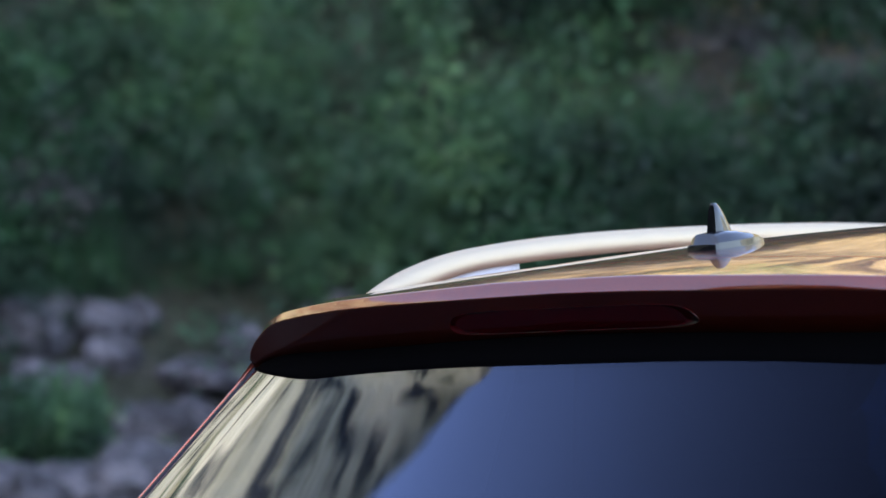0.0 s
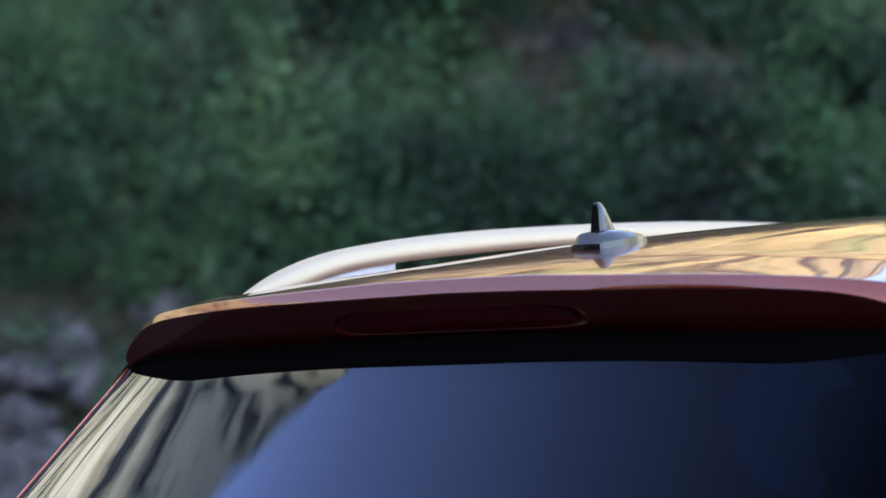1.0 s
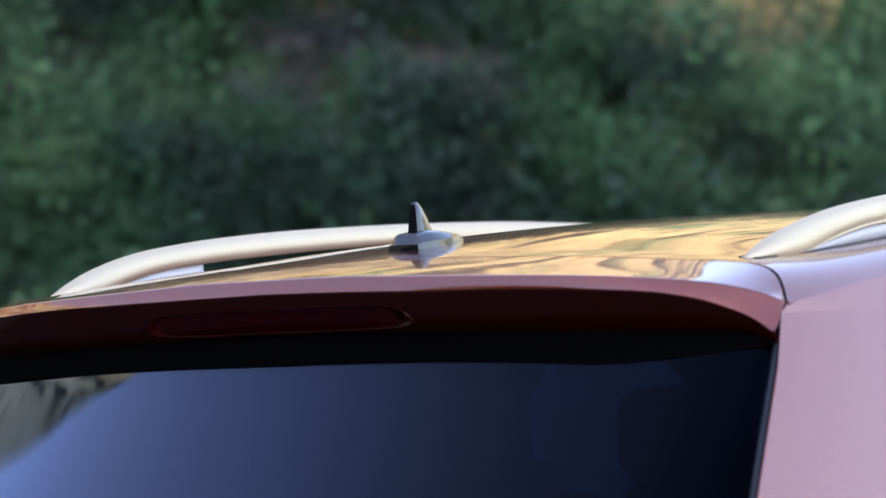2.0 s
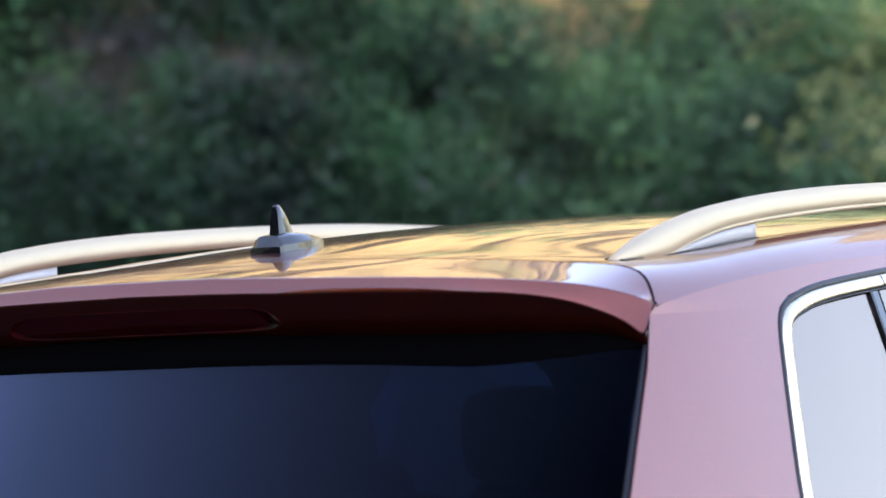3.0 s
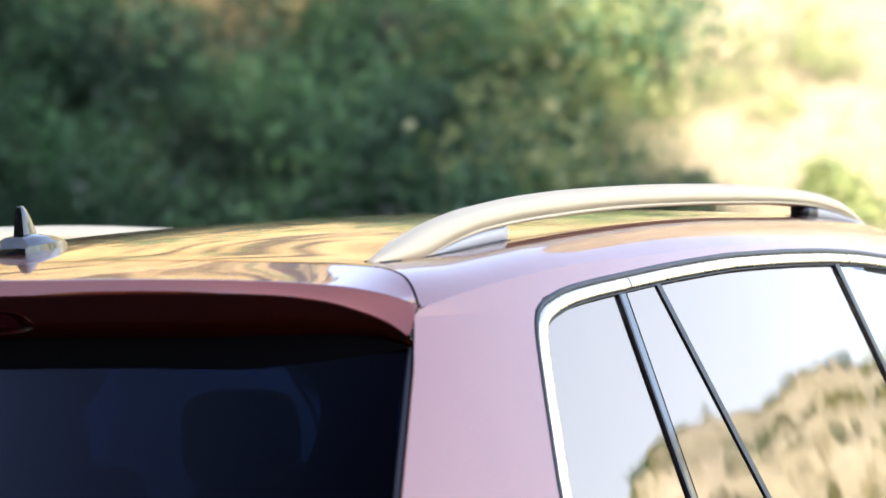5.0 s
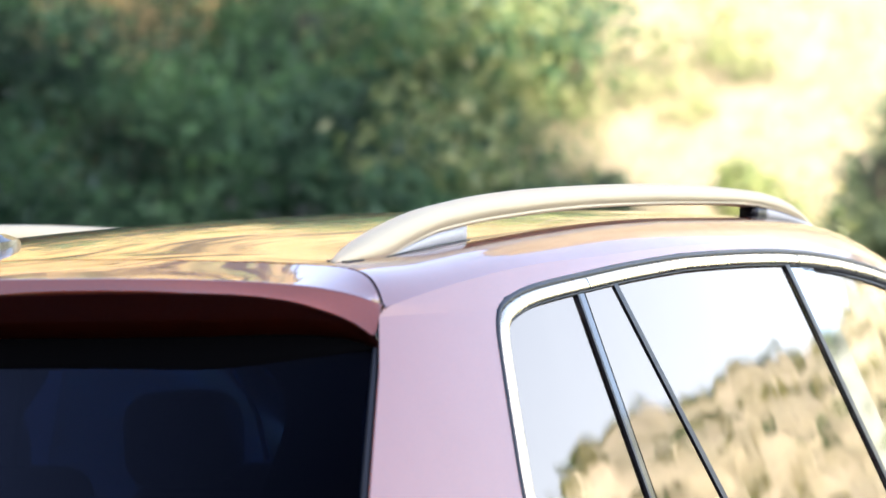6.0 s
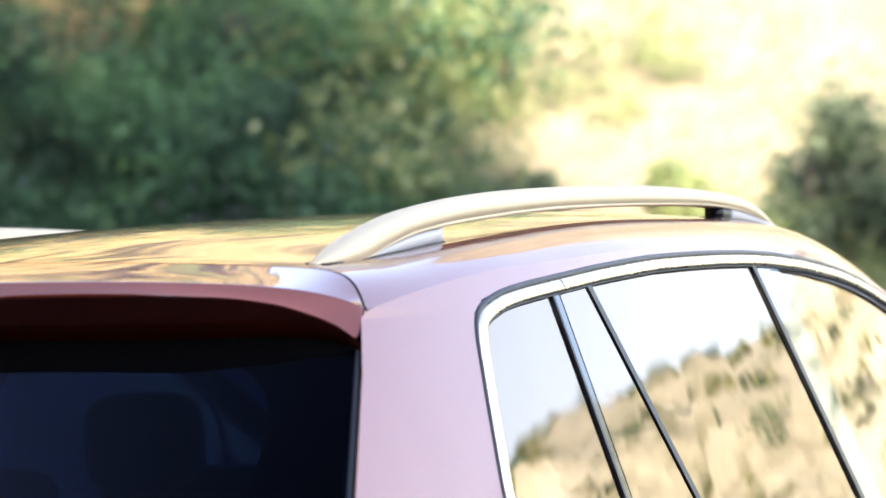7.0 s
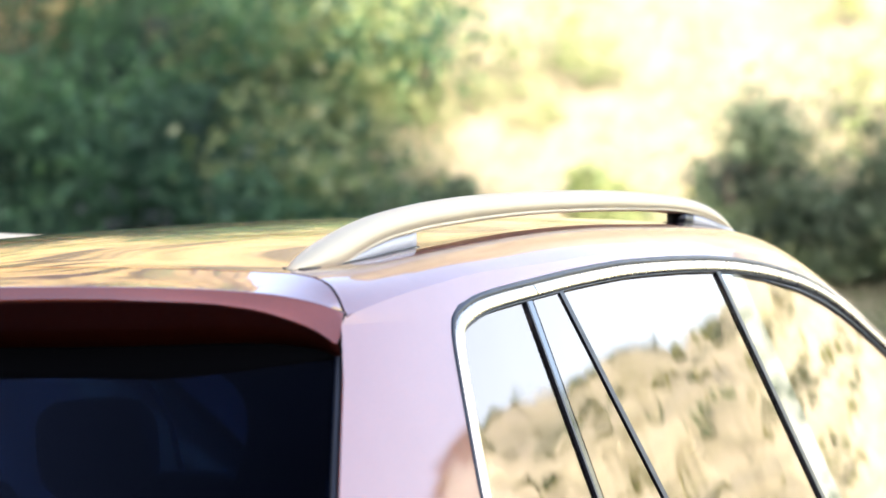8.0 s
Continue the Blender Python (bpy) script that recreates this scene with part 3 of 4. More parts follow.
rows = roof_rows(range(COLS), lambda k: STARTS[k] + 0.0025, lambda k: ROOF_END[k], 60)
part("roof_panel", sheet(both_sides(rows), DOWN), PAINT, car, "glossy orange roof skin mirroring the sunlit slope")
rows = roof_rows(range(COLS), lambda k: STARTS[k] + 0.03, lambda k: ROOF_END[k], 20)
part("headliner", sheet([[(x * 0.97, y, z - 0.045) for x, y, z in r] for r in both_sides(rows)], DOWN), LINER, car)
rows = roof_rows(range(len(XN)), lambda k: ROOF_END[k] + 0.004, lambda k: 3.02, 16)
part("windscreen", sheet(both_sides(rows), DOWN), SCREEN_GLASS, car)
for s in (1, -1):
    rows = roof_rows(range(len(XN) - 1, COLS), lambda k: ROOF_END[k] + 0.0005, lambda k: 3.02, 22)
    part("a_pillar", sheet(rows if s > 0 else mirrored(rows), DOWN), PAINT, car)

# dark channel under the tailgate joint
rows = [[(x, y - 0.012, z - 0.0040), (x, y, z - 0.0030), (x, y + 0.014, z - 0.0030)] for x, y, z in [roof_column(k, STARTS[k]) for k in range(COLS)]]
part("joint_channel", sheet(both_sides(rows), DOWN), GAP, car)

# rear spoiler
sp_y = lambda x: -0.113 + 0.076 * (abs(x) / 0.655) ** 4
top_z = curve_of((0, 1.6015), (0.13, 1.601), (0.2, 1.598), (0.36, 1.592), (0.47, 1.586), (0.545, 1.579), (0.6, 1.570), (0.635, 1.559), (0.66, 1.546))
lip_z = curve_of((0, 1.5835), (0.2, 1.581), (0.37, 1.5775), (0.475, 1.572), (0.545, 1.565), (0.6, 1.551), (0.634, 1.534), (0.66, 1.510))
low_z = curve_of((0, 1.532), (0.22, 1.527), (0.374, 1.520), (0.476, 1.514), (0.54, 1.510), (0.6, 1.507), (0.66, 1.503))


def face_y(x, z):
    """The spoiler's rear face, leaning in below its lip."""
    return sp_y(x) + 0.036 * (lip_z(abs(x)) - z) / 0.055


def spoiler_section(k):
    x, y0, z0 = roof_column(k, STARTS[k])
    y0 -= 0.0025
    fade = 1 - smooth01((x - 0.56) / 0.095)
    ye = sp_y(x)
    zt, zl, zb = top_z(x), lip_z(x), low_z(x)
    back = (0.60 + 0.45 * smooth01((x - 0.44) / 0.14)) * (zt - zl)
    pts = [(x, y0, z0 - 0.010), (x, y0 + 0.0006, z0 - 0.002), (x, y0 - 0.0015, z0 - 0.0002)]
    for u in (0.25, 0.5, 0.75, 0.92, 0.975, 0.99):
        pts.append((x, y0 + (ye + back - y0) * u, z0 + (zt - z0) * u + 0.0014 * math.sin(math.pi * u) * (1 - 2.0 * smooth01((x - 0.28) / 0.2)) * fade))
    for s in (0.06, 0.12, 0.36, 0.78):
        pts.append((x, ye + back * (1 - s), zt + (zl - zt) * s))
    pts += [(x, ye + 0.0002, zl + 0.0013), (x, ye + 0.0006, zl - 0.0010),
            (x, face_y(x, (zl + zb) / 2), (zl + zb) / 2), (x, face_y(x, zb + 0.004), zb + 0.004 * fade),
            (x, face_y(x, zb) + 0.002, zb), (x, face_y(x, zb) + 0.008, zb - 0.0005), (x, face_y(x, zb) + 0.09, zb + 0.010 * fade)]
    return pts


half = [spoiler_section(k) for k in range(COLS)]
half.append([(x + 0.0035 * smooth01((1.543 - z) / 0.03), y + 0.0015, z) for x, y, z in half[-1]])
ends = [half[-1], [(x + 0.0005 * smooth01((1.543 - z) / 0.03), y + 0.006, z) for x, y, z in half[-1]]]
bm = bmesh.new()
grid = grid_into(bm, both_sides([row[1:18] for row in half]))
for a, b in zip(grid, grid[1:]):
    for k in (1, 12, 13):
        bm.edges.get((a[k], b[k])).smooth = False
for row in grid:   # the lip sags slightly towards its near end
    for v in row[12:14]:
        v.co.z -= 0.0022 * smooth01((v.co.x - 0.08) / 0.2) * smooth01((0.66 - v.co.x) / 0.05)
for v in bm.verts:   # the end stands a little proud on the passenger's far side
    v.co.z += 0.003 * smooth01((-0.50 - v.co.x) / 0.1) * smooth01((v.co.z - 1.535) / 0.02)
    v.co.x += 0.003 * smooth01((v.co.x - 0.62) / 0.03) * smooth01((1.548 - v.co.z) / 0.02)
    v.co.x -= 0.008 * smooth01((-0.59 - v.co.x) / 0.06) * smooth01((v.co.z - 1.505) / 0.025)
part("tailgate_spoiler", bm, PAINT, car, "orange tailgate spoiler with a dark under edge")

for sign in (1, -1):
    rows = [row[3:18] for row in ends]
    part("spoiler_end_gap", sheet(rows if sign > 0 else mirrored(rows)), GAP, car)
under = [[(x, y + 0.0004, z) for x, y, z in row[17:]] for row in half]
part("spoiler_underside", sheet(both_sides(under)), UNDER, car, "matt black spoiler underside")

# third brake light let into the spoiler's face
bm = bmesh.new()
outline = []
for k in range(48):
    q = 2 * math.pi * k / 48
    cx, cz = math.cos(q), math.sin(q)
    e = 2 / 7
    px = 0.214 * math.copysign(abs(cx) ** e, cx)
    pz = 0.0145 * math.copysign(abs(cz) ** (2 / 3.2), cz)
    px *= 1 - 0.10 * (pz / 0.0145 + 1) / 2
    outline.append((px, pz))
LAMP_Z = 1.5525
ring_rows = []
for scale, proud in ((1.035, -0.002), (1.03, 0.0015), (1.0, 0.0018), (0.985, 0.0004), (0.9, 0.0007), (0.5, 0.0012), (0.02, 0.0014)):
    row = []
    for px, pz in outline:
        x = math.copysign(max(abs(px) - (1 - scale) * (0.0145 if scale > 0.9 else 0.214), 0), px)
        z = LAMP_Z + pz * scale - 0.018 * x * x
        row.append((x, face_y(x, z) - proud, z))
    ring_rows.append(row)
grid_into(bm, ring_rows, closed=True)
bmesh.ops.recalc_face_normals(bm, faces=bm.faces[:])
part("brake_light", bm, LENS, car, "dark red unlit high brake light lens")

# rear window
def glass_edge(z):
    d = 1.505 - z
    return 0.661 + 0.339 * d, -0.032 - 0.954 * d


def glass_point(u, z):
    xe, ye = glass_edge(z)
    xe -= 0.005
    bow = 0.060 + 0.05 * max(0, 1.505 - z)
    zc = max(z, 1.30)   # the pane flattens a little towards its foot
    sag = -0.415 * (zc - 1.43) ** 2 - 0.83 * (zc - 1.43) * (z - zc)
    return u * xe, ye + 0.004 + sag * (1 - abs(u) ** 6) - bow * (1 - abs(u) ** 2.3) - 0.014 * (1 - abs(u) ** 15), z


zs = [1.545 - 0.545 * i / 22 for i in range(23)]
us = [math.sin(math.pi / 2 * (-1 + 2 * i / 40)) for i in range(41)]
part("rear_window", sheet([[glass_point(u, z) for u in us] for z in zs], AHEAD), REAR_GLASS, car, "dark blue-tinted rear window mirroring the sky")
# matt black strip standing in for the spoiler's dark reflection in the pane
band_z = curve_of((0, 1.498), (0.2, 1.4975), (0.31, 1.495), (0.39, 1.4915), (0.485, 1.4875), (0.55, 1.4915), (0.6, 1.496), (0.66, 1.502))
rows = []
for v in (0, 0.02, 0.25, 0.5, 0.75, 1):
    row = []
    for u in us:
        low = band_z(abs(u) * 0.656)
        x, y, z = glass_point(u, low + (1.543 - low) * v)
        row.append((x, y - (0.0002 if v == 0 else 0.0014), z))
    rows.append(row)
part("window_top_band", sheet(rows), SPOILER_SHADE, car, "matt black border along the top of the rear window")
for s in (1, -1):
    rows = []
    for z in [1.507 - 0.507 * i / 20 for i in range(21)]:
        xe, ye = glass_edge(z)
        g = glass_point(1, z)
        rows.append([(s * (xe + 0.0005), ye + 0.016, z), (s * (xe - 0.001), ye + 0.006, z), (s * (xe - 0.003), ye + 0.0015, z), (s * (xe - 0.006), ye + 0.0015, z), (s * (g[0] - 0.006), glass_point(0.985, z)[1] + 0.008, z)])
    part("rear_window_seal", sheet(rows), RUBBER, car, "black rubber seal beside the rear window")
    rows = []
    for z in [1.507 - 0.507 * i / 20 for i in range(21)]:
        xe, ye = glass_edge(z)
        rows.append([(s * (xe + 0.0040), ye + 0.0030, z), (s * (xe + 0.0032), ye + 0.0016, z), (s * (xe + 0.0022), ye + 0.0018, z), (s * (xe + 0.0018), ye + 0.012, z)])
    part("tailgate_flange", sheet(rows), PAINT, car)

# flanks: rear pillar, roof strip over the doors
OUTLINE_TOP = [(0.30, 1.549), (0.345, 1.5565), (0.394, 1.5625), (0.46, 1.568), (0.531, 1.573), (0.676, 1.583), (0.79, 1.589), (0.902, 1.594), (1.03, 1.596), (1.152, 1.597), (1.30, 1.596), (1.43, 1.592), (1.58, 1.583), (1.733, 1.568), (1.81, 1.557), (1.887, 1.543), (1.96, 1.525), (2.033, 1.502), (2.11, 1.474), (2.204, 1.438), (2.4, 1.353), (2.62, 1.255), (2.84, 1.152)]
OUTLINE_REAR = [(0.05, 1.03), (0.085, 1.12), (0.12, 1.22), (0.165, 1.341), (0.186, 1.384), (0.210, 1.434), (0.2365, 1.486), (0.250, 1.513), (0.261, 1.528), (0.276, 1.5405)]


def flank(y, z, out=0.0):
    return side_x(y, z) + out, y, z


out_top = curve_of(*OUTLINE_TOP)
rear_edge = curve_of(*[(z, y) for y, z in OUTLINE_REAR])
NC = 22
ys = [-0.012 + (0.282 + 0.012) * (j / (NC - 1)) ** 0.9 for j in range(NC)]
extra = [0.30, 0.325, 0.35, 0.38, 0.41, 0.45, 0.49, 0.53, 0.565, 0.60]


def pillar_point(y, z, y_seam, y_window):
    """The rear pillar, turning in a little towards the tailgate seam."""
    u = min(max((y_window - y) / max(y_window - y_seam, 1e-3), 0), 1)
    edge = glass_edge(z)[0] + 0.004 - side_x(y_seam, z) if z < 1.536 else (glass_edge(1.536)[0] + 0.004 - side_x(-0.012, 1.536)) * max(0, (1.548 - z) / 0.012)
    return side_x(y, z) + edge * u * u, y, z


upper = []
for k in range(5):
    v = k / 4
    row = []
    for j, y in enumerate(ys + extra):
        y_top = y + 0.010 * max(0, 1 - j / 8)
        zb = 1.536 if j < NC else out_top(y)
        yy = y_top + (y - y_top) * v
        z = crease(yy) + (zb - crease(yy)) * v
        row.append(pillar_point(yy, z, -0.012, 0.282))
    upper.append(row)
lower = []
for k in range(28):
    z = 1.536 - 0.536 * k / 27
    yl, yr = glass_edge(z)[1] + 0.0015, rear_edge(z)
    yl = yl + (-0.012 - (glass_edge(1.536)[1] + 0.0015)) * max(0, 1 - k / 3)
    lower.append([pillar_point(yl + (yr - yl) * (j / (NC - 1)) ** 0.9, z, yl, yr) for j in range(NC)])


def rear_pillar_skin(sign):
    bm = bmesh.new()
    for grid in (upper, lower):
        grid_into(bm, grid if sign > 0 else mirrored(grid))
    bmesh.ops.remove_doubles(bm, verts=bm.verts[:], dist=0.0002)
    bmesh.ops.recalc_face_normals(bm, faces=bm.faces[:])
    return bm


for s in (1, -1):
    part("rear_pillar", rear_pillar_skin(s), PAINT, car, "broad orange rear pillar mirroring pale sky")

strip = []
for i in range(70):
    y = 0.60 + (3.02 - 0.60) * i / 69
    zk, zt = crease(y), out_top(y) if y < 2.84 else out_top(2.84) - (y - 2.84) * 0.47
    strip.append([flank(y, zk + (zt - zk) * v) for v in (0, 0.33, 0.66, 1)])
for s in (1, -1):
    part("door_frame_strip", sheet(strip if s > 0 else mirrored(strip), IN), PAINT, car)

# window surround: dark seal, bright trim, inner seal
BELT = [(0.05, 1.03), (0.5, 1.045), (1.0, 1.05), (1.6, 1.052), (2.2, 1.055), (2.7, 1.06), (2.84, 1.07)]
full = [(0, *p) for p in BELT[::-1] + OUTLINE_REAR[1:] + OUTLINE_TOP[1:]]
LOOP = [(p[1], p[2]) for p in resample(full, 900)]
for _ in range(14):   # round the corners
    LOOP = LOOP[:1] + [((a[0] + 2 * b[0] + c[0]) / 4, (a[1] + 2 * b[1] + c[1]) / 4) for a, b, c in zip(LOOP, LOOP[1:], LOOP[2:])] + LOOP[-1:]


def ring(offsets, lo, hi, grow=0):
    """Rows of (inset, out) round the window outline, from point lo to point hi."""
    rows = []
    n = len(LOOP)
    for i in range(lo, hi):
        a, b = LOOP[max(i - 3, 0)], LOOP[min(i + 3, n - 1)]
        t = Vector((b[0] - a[0], b[1] - a[1])).normalized()
        inward = Vector((t.y, -t.x))
        y, z = LOOP[i]
        k = min(1, (i - lo) / grow) if grow else 1
        rows.append([flank(y + inward.x * e, z + inward.y * e, o) for e, o in ((offsets[0][0] + (d - offsets[0][0]) * k, o) for d, o in offsets)])
    return rows


top_cut = min(range(len(LOOP)), key=lambda i: abs(LOOP[i][0] - 0.545) + (0 if LOOP[i][1] > 1.4 else 9))
front_cut = min(range(len(LOOP)), key=lambda i: abs(LOOP[i][0] - 1.37) + (0 if LOOP[i][1] > 1.4 else 9))
belt_cut = min(range(len(LOOP)), key=lambda i: abs(LOOP[i][0] - 0.545) + (0 if LOOP[i][1] < 1.4 else 9))
seal_outer = [(-0.0015, -0.006), (-0.0015, 0.0003), (0.0010, 0.0017), (0.0050, 0.0017), (0.0064, 0.0)]
trim_prof = [(0.0058, -0.004), (0.0061, 0.0024), (0.0080, 0.0042), (0.0135, 0.0050), (0.0185, 0.0046), (0.0200, 0.0030), (0.0203, -0.004)]
seal_inner = [(0.0198, -0.002), (0.0203, 0.0008), (0.0222, 0.0014), (0.0242, 0.0005), (0.0246, -0.004)]
for s in (1, -1):
    fix = (lambda r: r) if s > 0 else mirrored
    part("window_seal", sheet(fix(ring(seal_outer, 0, len(LOOP)))), RUBBER, car, "black outer window seal")
    part("glass_run_seal", sheet(fix(ring(seal_inner, 0, len(LOOP)))), RUBBER, car)
    for lo, hi in ((0, belt_cut + 1), (belt_cut, top_cut + 1), (top_cut, front_cut + 1), (front_cut, len(LOOP))):
        part("bright_trim", sheet(fix(ring(trim_prof, lo, hi))), CHROME, car, "bright metal window trim")
    part("front_glass_channel", sheet(fix(ring([(0.0272, -0.001), (0.030, 0.0005), (0.036, 0.0), (0.0365, -0.004)], front_cut + 4, len(LOOP), 80))), RUBBER, car)
    for i in (top_cut, front_cut):
        cut = ring([(d, o + 0.0004) for d, o in trim_prof], i, i + 1)[0]
        part("trim_joint", sheet(fix([[(x, y - 0.0011, z) for x, y, z in cut], [(x, y + 0.0011, z) for x, y, z in cut]])), GAP, car)

# side glass and pillar covers, as panels between lengthwise limits
top_line = curve_of(*[(y, z - 0.0225) for y, z in OUTLINE_TOP])
rear_line = curve_of(*[(z, y + 0.0225) for y, z in OUTLINE_REAR])


def panel(y_top_a, y_low_a, y_top_b, y_low_b, out, n=14):
    """Panel on the flank between two leaning edges, from the belt to the window's top line."""
    rows = []
    for j in range(n + 1):
        row = []
        for i in range(13):
            v = i / 12
            ya, yb = y_top_a + (y_low_a - y_top_a) * v, y_top_b + (y_low_b - y_top_b) * v
            y = ya + (yb - ya) * j / n
            zt = top_line(y_top_a + (y_top_b - y_top_a) * j / n)
            z = zt + (1.07 - zt) * v
            row.append(flank(y, z, out))
        rows.append(row)
    return rows


def quarter_rows(out):
    rows = []
    for i in range(19):
        v = i / 18
        z = 1.546 + (1.07 - 1.546) * v
        row = []
        yb = 0.5095 - 0.035 * v
        ya = rear_line(z) if z < 1.51 else rear_line(1.51) + 0.9 * (z - 1.51) + 22 * (z - 1.51) ** 2
        for j in range(13):
            y = ya + (yb - ya) * j / 12
            row.append(flank(y, min(z, top_line(y)), out))
        rows.append(row)
    return rows


front_rows = []
for i in range(17):
    v = i / 16
    row = []
    for j in range(21):
        u = j / 20
        ya, zb = 1.4465 + 0.083 * v, 1.07
        y = ya + (2.80 - ya) * u
        zt = top_line(min(y, 2.80))
        row.append(flank(y, max(zt + (zb - zt) * v, zb), -0.003))
    front_rows.append(row)

SIDE_PARTS = [("quarter_window", quarter_rows(-0.003), SIDE_GLASS, "dark tinted rear quarter glass mirroring sky"),
              ("quarter_seal", panel(0.509, 0.474, 0.5145, 0.4790, 0.0010, 4), RUBBER, ""),
              ("pillar_cover", panel(0.5150, 0.4795, 0.5305, 0.4910, 0.0006, 4), BLACK, "gloss black pillar cover"),
              ("door_joint", panel(0.5310, 0.4915, 0.5375, 0.4965, -0.002, 3), GAP, ""),
              ("fixed_door_pane", panel(0.538, 0.497, 0.630, 0.780, -0.001, 8), SIDE_GLASS, "tinted fixed pane of the rear door"),
              ("glass_divider", panel(0.6305, 0.7805, 0.6445, 0.797, 0.0014, 4), RUBBER, "black upright window divider"),
              ("rear_door_window", panel(0.645, 0.798, 1.312, 1.420, -0.003, 20), SIDE_GLASS, "dark tinted rear door glass mirroring the hillside"),
              ("divider_seal", panel(1.3125, 1.4205, 1.330, 1.440, 0.0014, 4), RUBBER, ""),
              ("centre_pillar_cover", panel(1.3305, 1.4405, 1.445, 1.528, -0.002, 6), PILLAR, "mirror-gloss black centre pillar cover"),
              ("front_door_window", front_rows, DOOR_GLASS, "tinted front door glass mirroring the hillside")]
for s in (1, -1):
    for name, rows, mat, label in SIDE_PARTS:
        part(name, sheet(rows if s > 0 else mirrored(rows), IN), mat, car, label)

# roof rails
rail_top = curve_of((0.075, 1.600), (0.096, 1.610), (0.127, 1.623), (0.191, 1.642), (0.257, 1.6555), (0.358, 1.668), (0.538, 1.682), (0.734, 1.690), (0.95, 1.695), (1.187, 1.696), (1.40, 1.691), (1.50, 1.687), (1.59, 1.679), (1.67, 1.664), (1.735, 1.644), (1.775, 1.630))
rail_low = curve_of((0.075, 1.5975), (0.13, 1.599), (0.17, 1.602), (0.219, 1.614), (0.285, 1.627), (0.388, 1.638), (0.534, 1.648), (0.73, 1.658), (0.945, 1.664), (1.183, 1.667), (1.40, 1.666), (1.50, 1.662), (1.59, 1.655), (1.70, 1.640), (1.775, 1.6285))
groove_h = curve_of((0.07, 0.0), (0.16, 0.001), (0.25, 0.003), (0.39, 0.0045), (1.2, 0.0035), (1.5, 0.003), (1.7, 0.001), (1.78, 0.0))


def rail_x(y):
    return 0.562 - 0.016 * smooth01((0.3 - y) / 0.3) - 0.010 * smooth01((y - 1.3) / 0.5)


def ramp(y):
    return y - 0.012 * smooth01((0.45 - y) / 0.3)


def rail_rows():
    rows = []
    for i in range(90):
        u = i / 89
        y = 0.087 + (1.775 - 0.087) * (u - 0.10 * math.sin(2 * math.pi * u) / math.pi)
        zt, zb, x = rail_top(ramp(y)), rail_low(ramp(y)), rail_x(y)
        h = max(zt - zb, 0.0015)
        w = 0.0165 * min(1, 0.25 + (h / 0.03))
        g = min(groove_h(y), h * 0.4)
        rows.append([(x + w, y, zb + g + 0.0015), (x + w * 0.97, y, zb + g + (h - g) * 0.35), (x + w * 0.85, y, zb + g + (h - g) * 0.68), (x + w * 0.58, y, zt - (h - g) * 0.12), (x + w * 0.2, y, zt),
                     (x - w * 0.45, y, zt - h * 0.05), (x - w * 0.9, y, zb + h * 0.72), (x - w * 1.02, y, zb + h * 0.4), (x - w, y, zb + 0.001), (x - w * 0.7, y, zb), (x + w * 0.7, y, zb), (x + w * 0.93, y, zb + 0.0006), (x + w * 0.93, y, zb + g * 0.85), (x + w * 0.88, y, zb + g)])
    return rows


def foot_rows(y0, y1, n=18):
    rows = []
    for i in range(n + 1):
        y = y0 + (y1 - y0) * i / n
        x = rail_x(y)
        zt, zb = rail_low(ramp(y)) + 0.001, roof_z(x, y) - 0.004
        zt = max(zt, zb + 0.001)
        rows.append([(x + 0.012, y, zb), (x + 0.0135, y, zb + (zt - zb) * 0.5), (x + 0.0135, y, zt), (x - 0.0135, y, zt), (x - 0.0135, y, zb)])
    return rows


for s in (1, -1):
    rail = tagged(new("roof_rail"), "raised satin silver aluminium roof rail")
    rail.parent = car
    fix = (lambda r: r) if s > 0 else mirrored
    part("rail_bar", tube(fix(rail_rows())), ALU, rail)
    part("rear_foot", tube(fix(foot_rows(0.112, 0.394))), FOOT, rail, "grey metal rear rail foot")
    part("front_foot", tube(fix(foot_rows(1.50, 1.765))), FOOT, rail, "grey metal front rail foot")
    part("foot_pad", tube(fix([[(x * 1.0, y, z) for x, y, z in r] for r in foot_rows(1.447, 1.4995, 4)])), RUBBER, rail, "black pad behind the front rail foot")
    for ya, yb in ((0.094, 0.398), (1.42, 1.785)):
        base = []
        for i in range(16):
            y = ya + (yb - ya) * i / 15
            x = rail_x(y)
            base.append([(x + d, y, roof_z(x + d, y) + 0.0012) for d in (0.0155, 0.005, -0.005, -0.0125)])
        part("rail_gasket", sheet(fix(base), DOWN), RUBBER, rail)

# aerial: low rounded base with an upright fin
aerial = tagged(new("aerial"), "small black roof aerial with an upright fin")
aerial.parent = car
AY0, AY1 = 0.160, 0.286
bm = bmesh.new()
rows = []
for y, w, h in ((AY0, 0.0225, 0.0085), (AY0 + 0.0010, 0.0235, 0.0095), (AY0 + 0.0075, 0.0240, 0.0225), (AY0 + 0.030, 0.0240, 0.0240), (AY0 + 0.055, 0.0225, 0.0220), (AY0 + 0.080, 0.0190, 0.0180), (AY0 + 0.102, 0.0130, 0.0125), (AY0 + 0.118, 0.0065, 0.0065), (AY1, 0.0015, 0.002)):
    zb, low = roof_z(0, y) - 0.001, min(0.0095, h * 0.85)
    side = [(w * 1.03, 0), (w, low), (w * 0.82, low + (h - low) * 0.62), (w * 0.55, low + (h - low) * 0.93), (w * 0.2, h)]
    rows.append([(x, y, zb + z) for x, z in side] + [(-x, y, zb + z) for x, z in side[::-1]])
base = grid_into(bm, rows)
bm.faces.new([v for v in base[0]])
bm.faces.new([v for v in base[-1]][::-1])
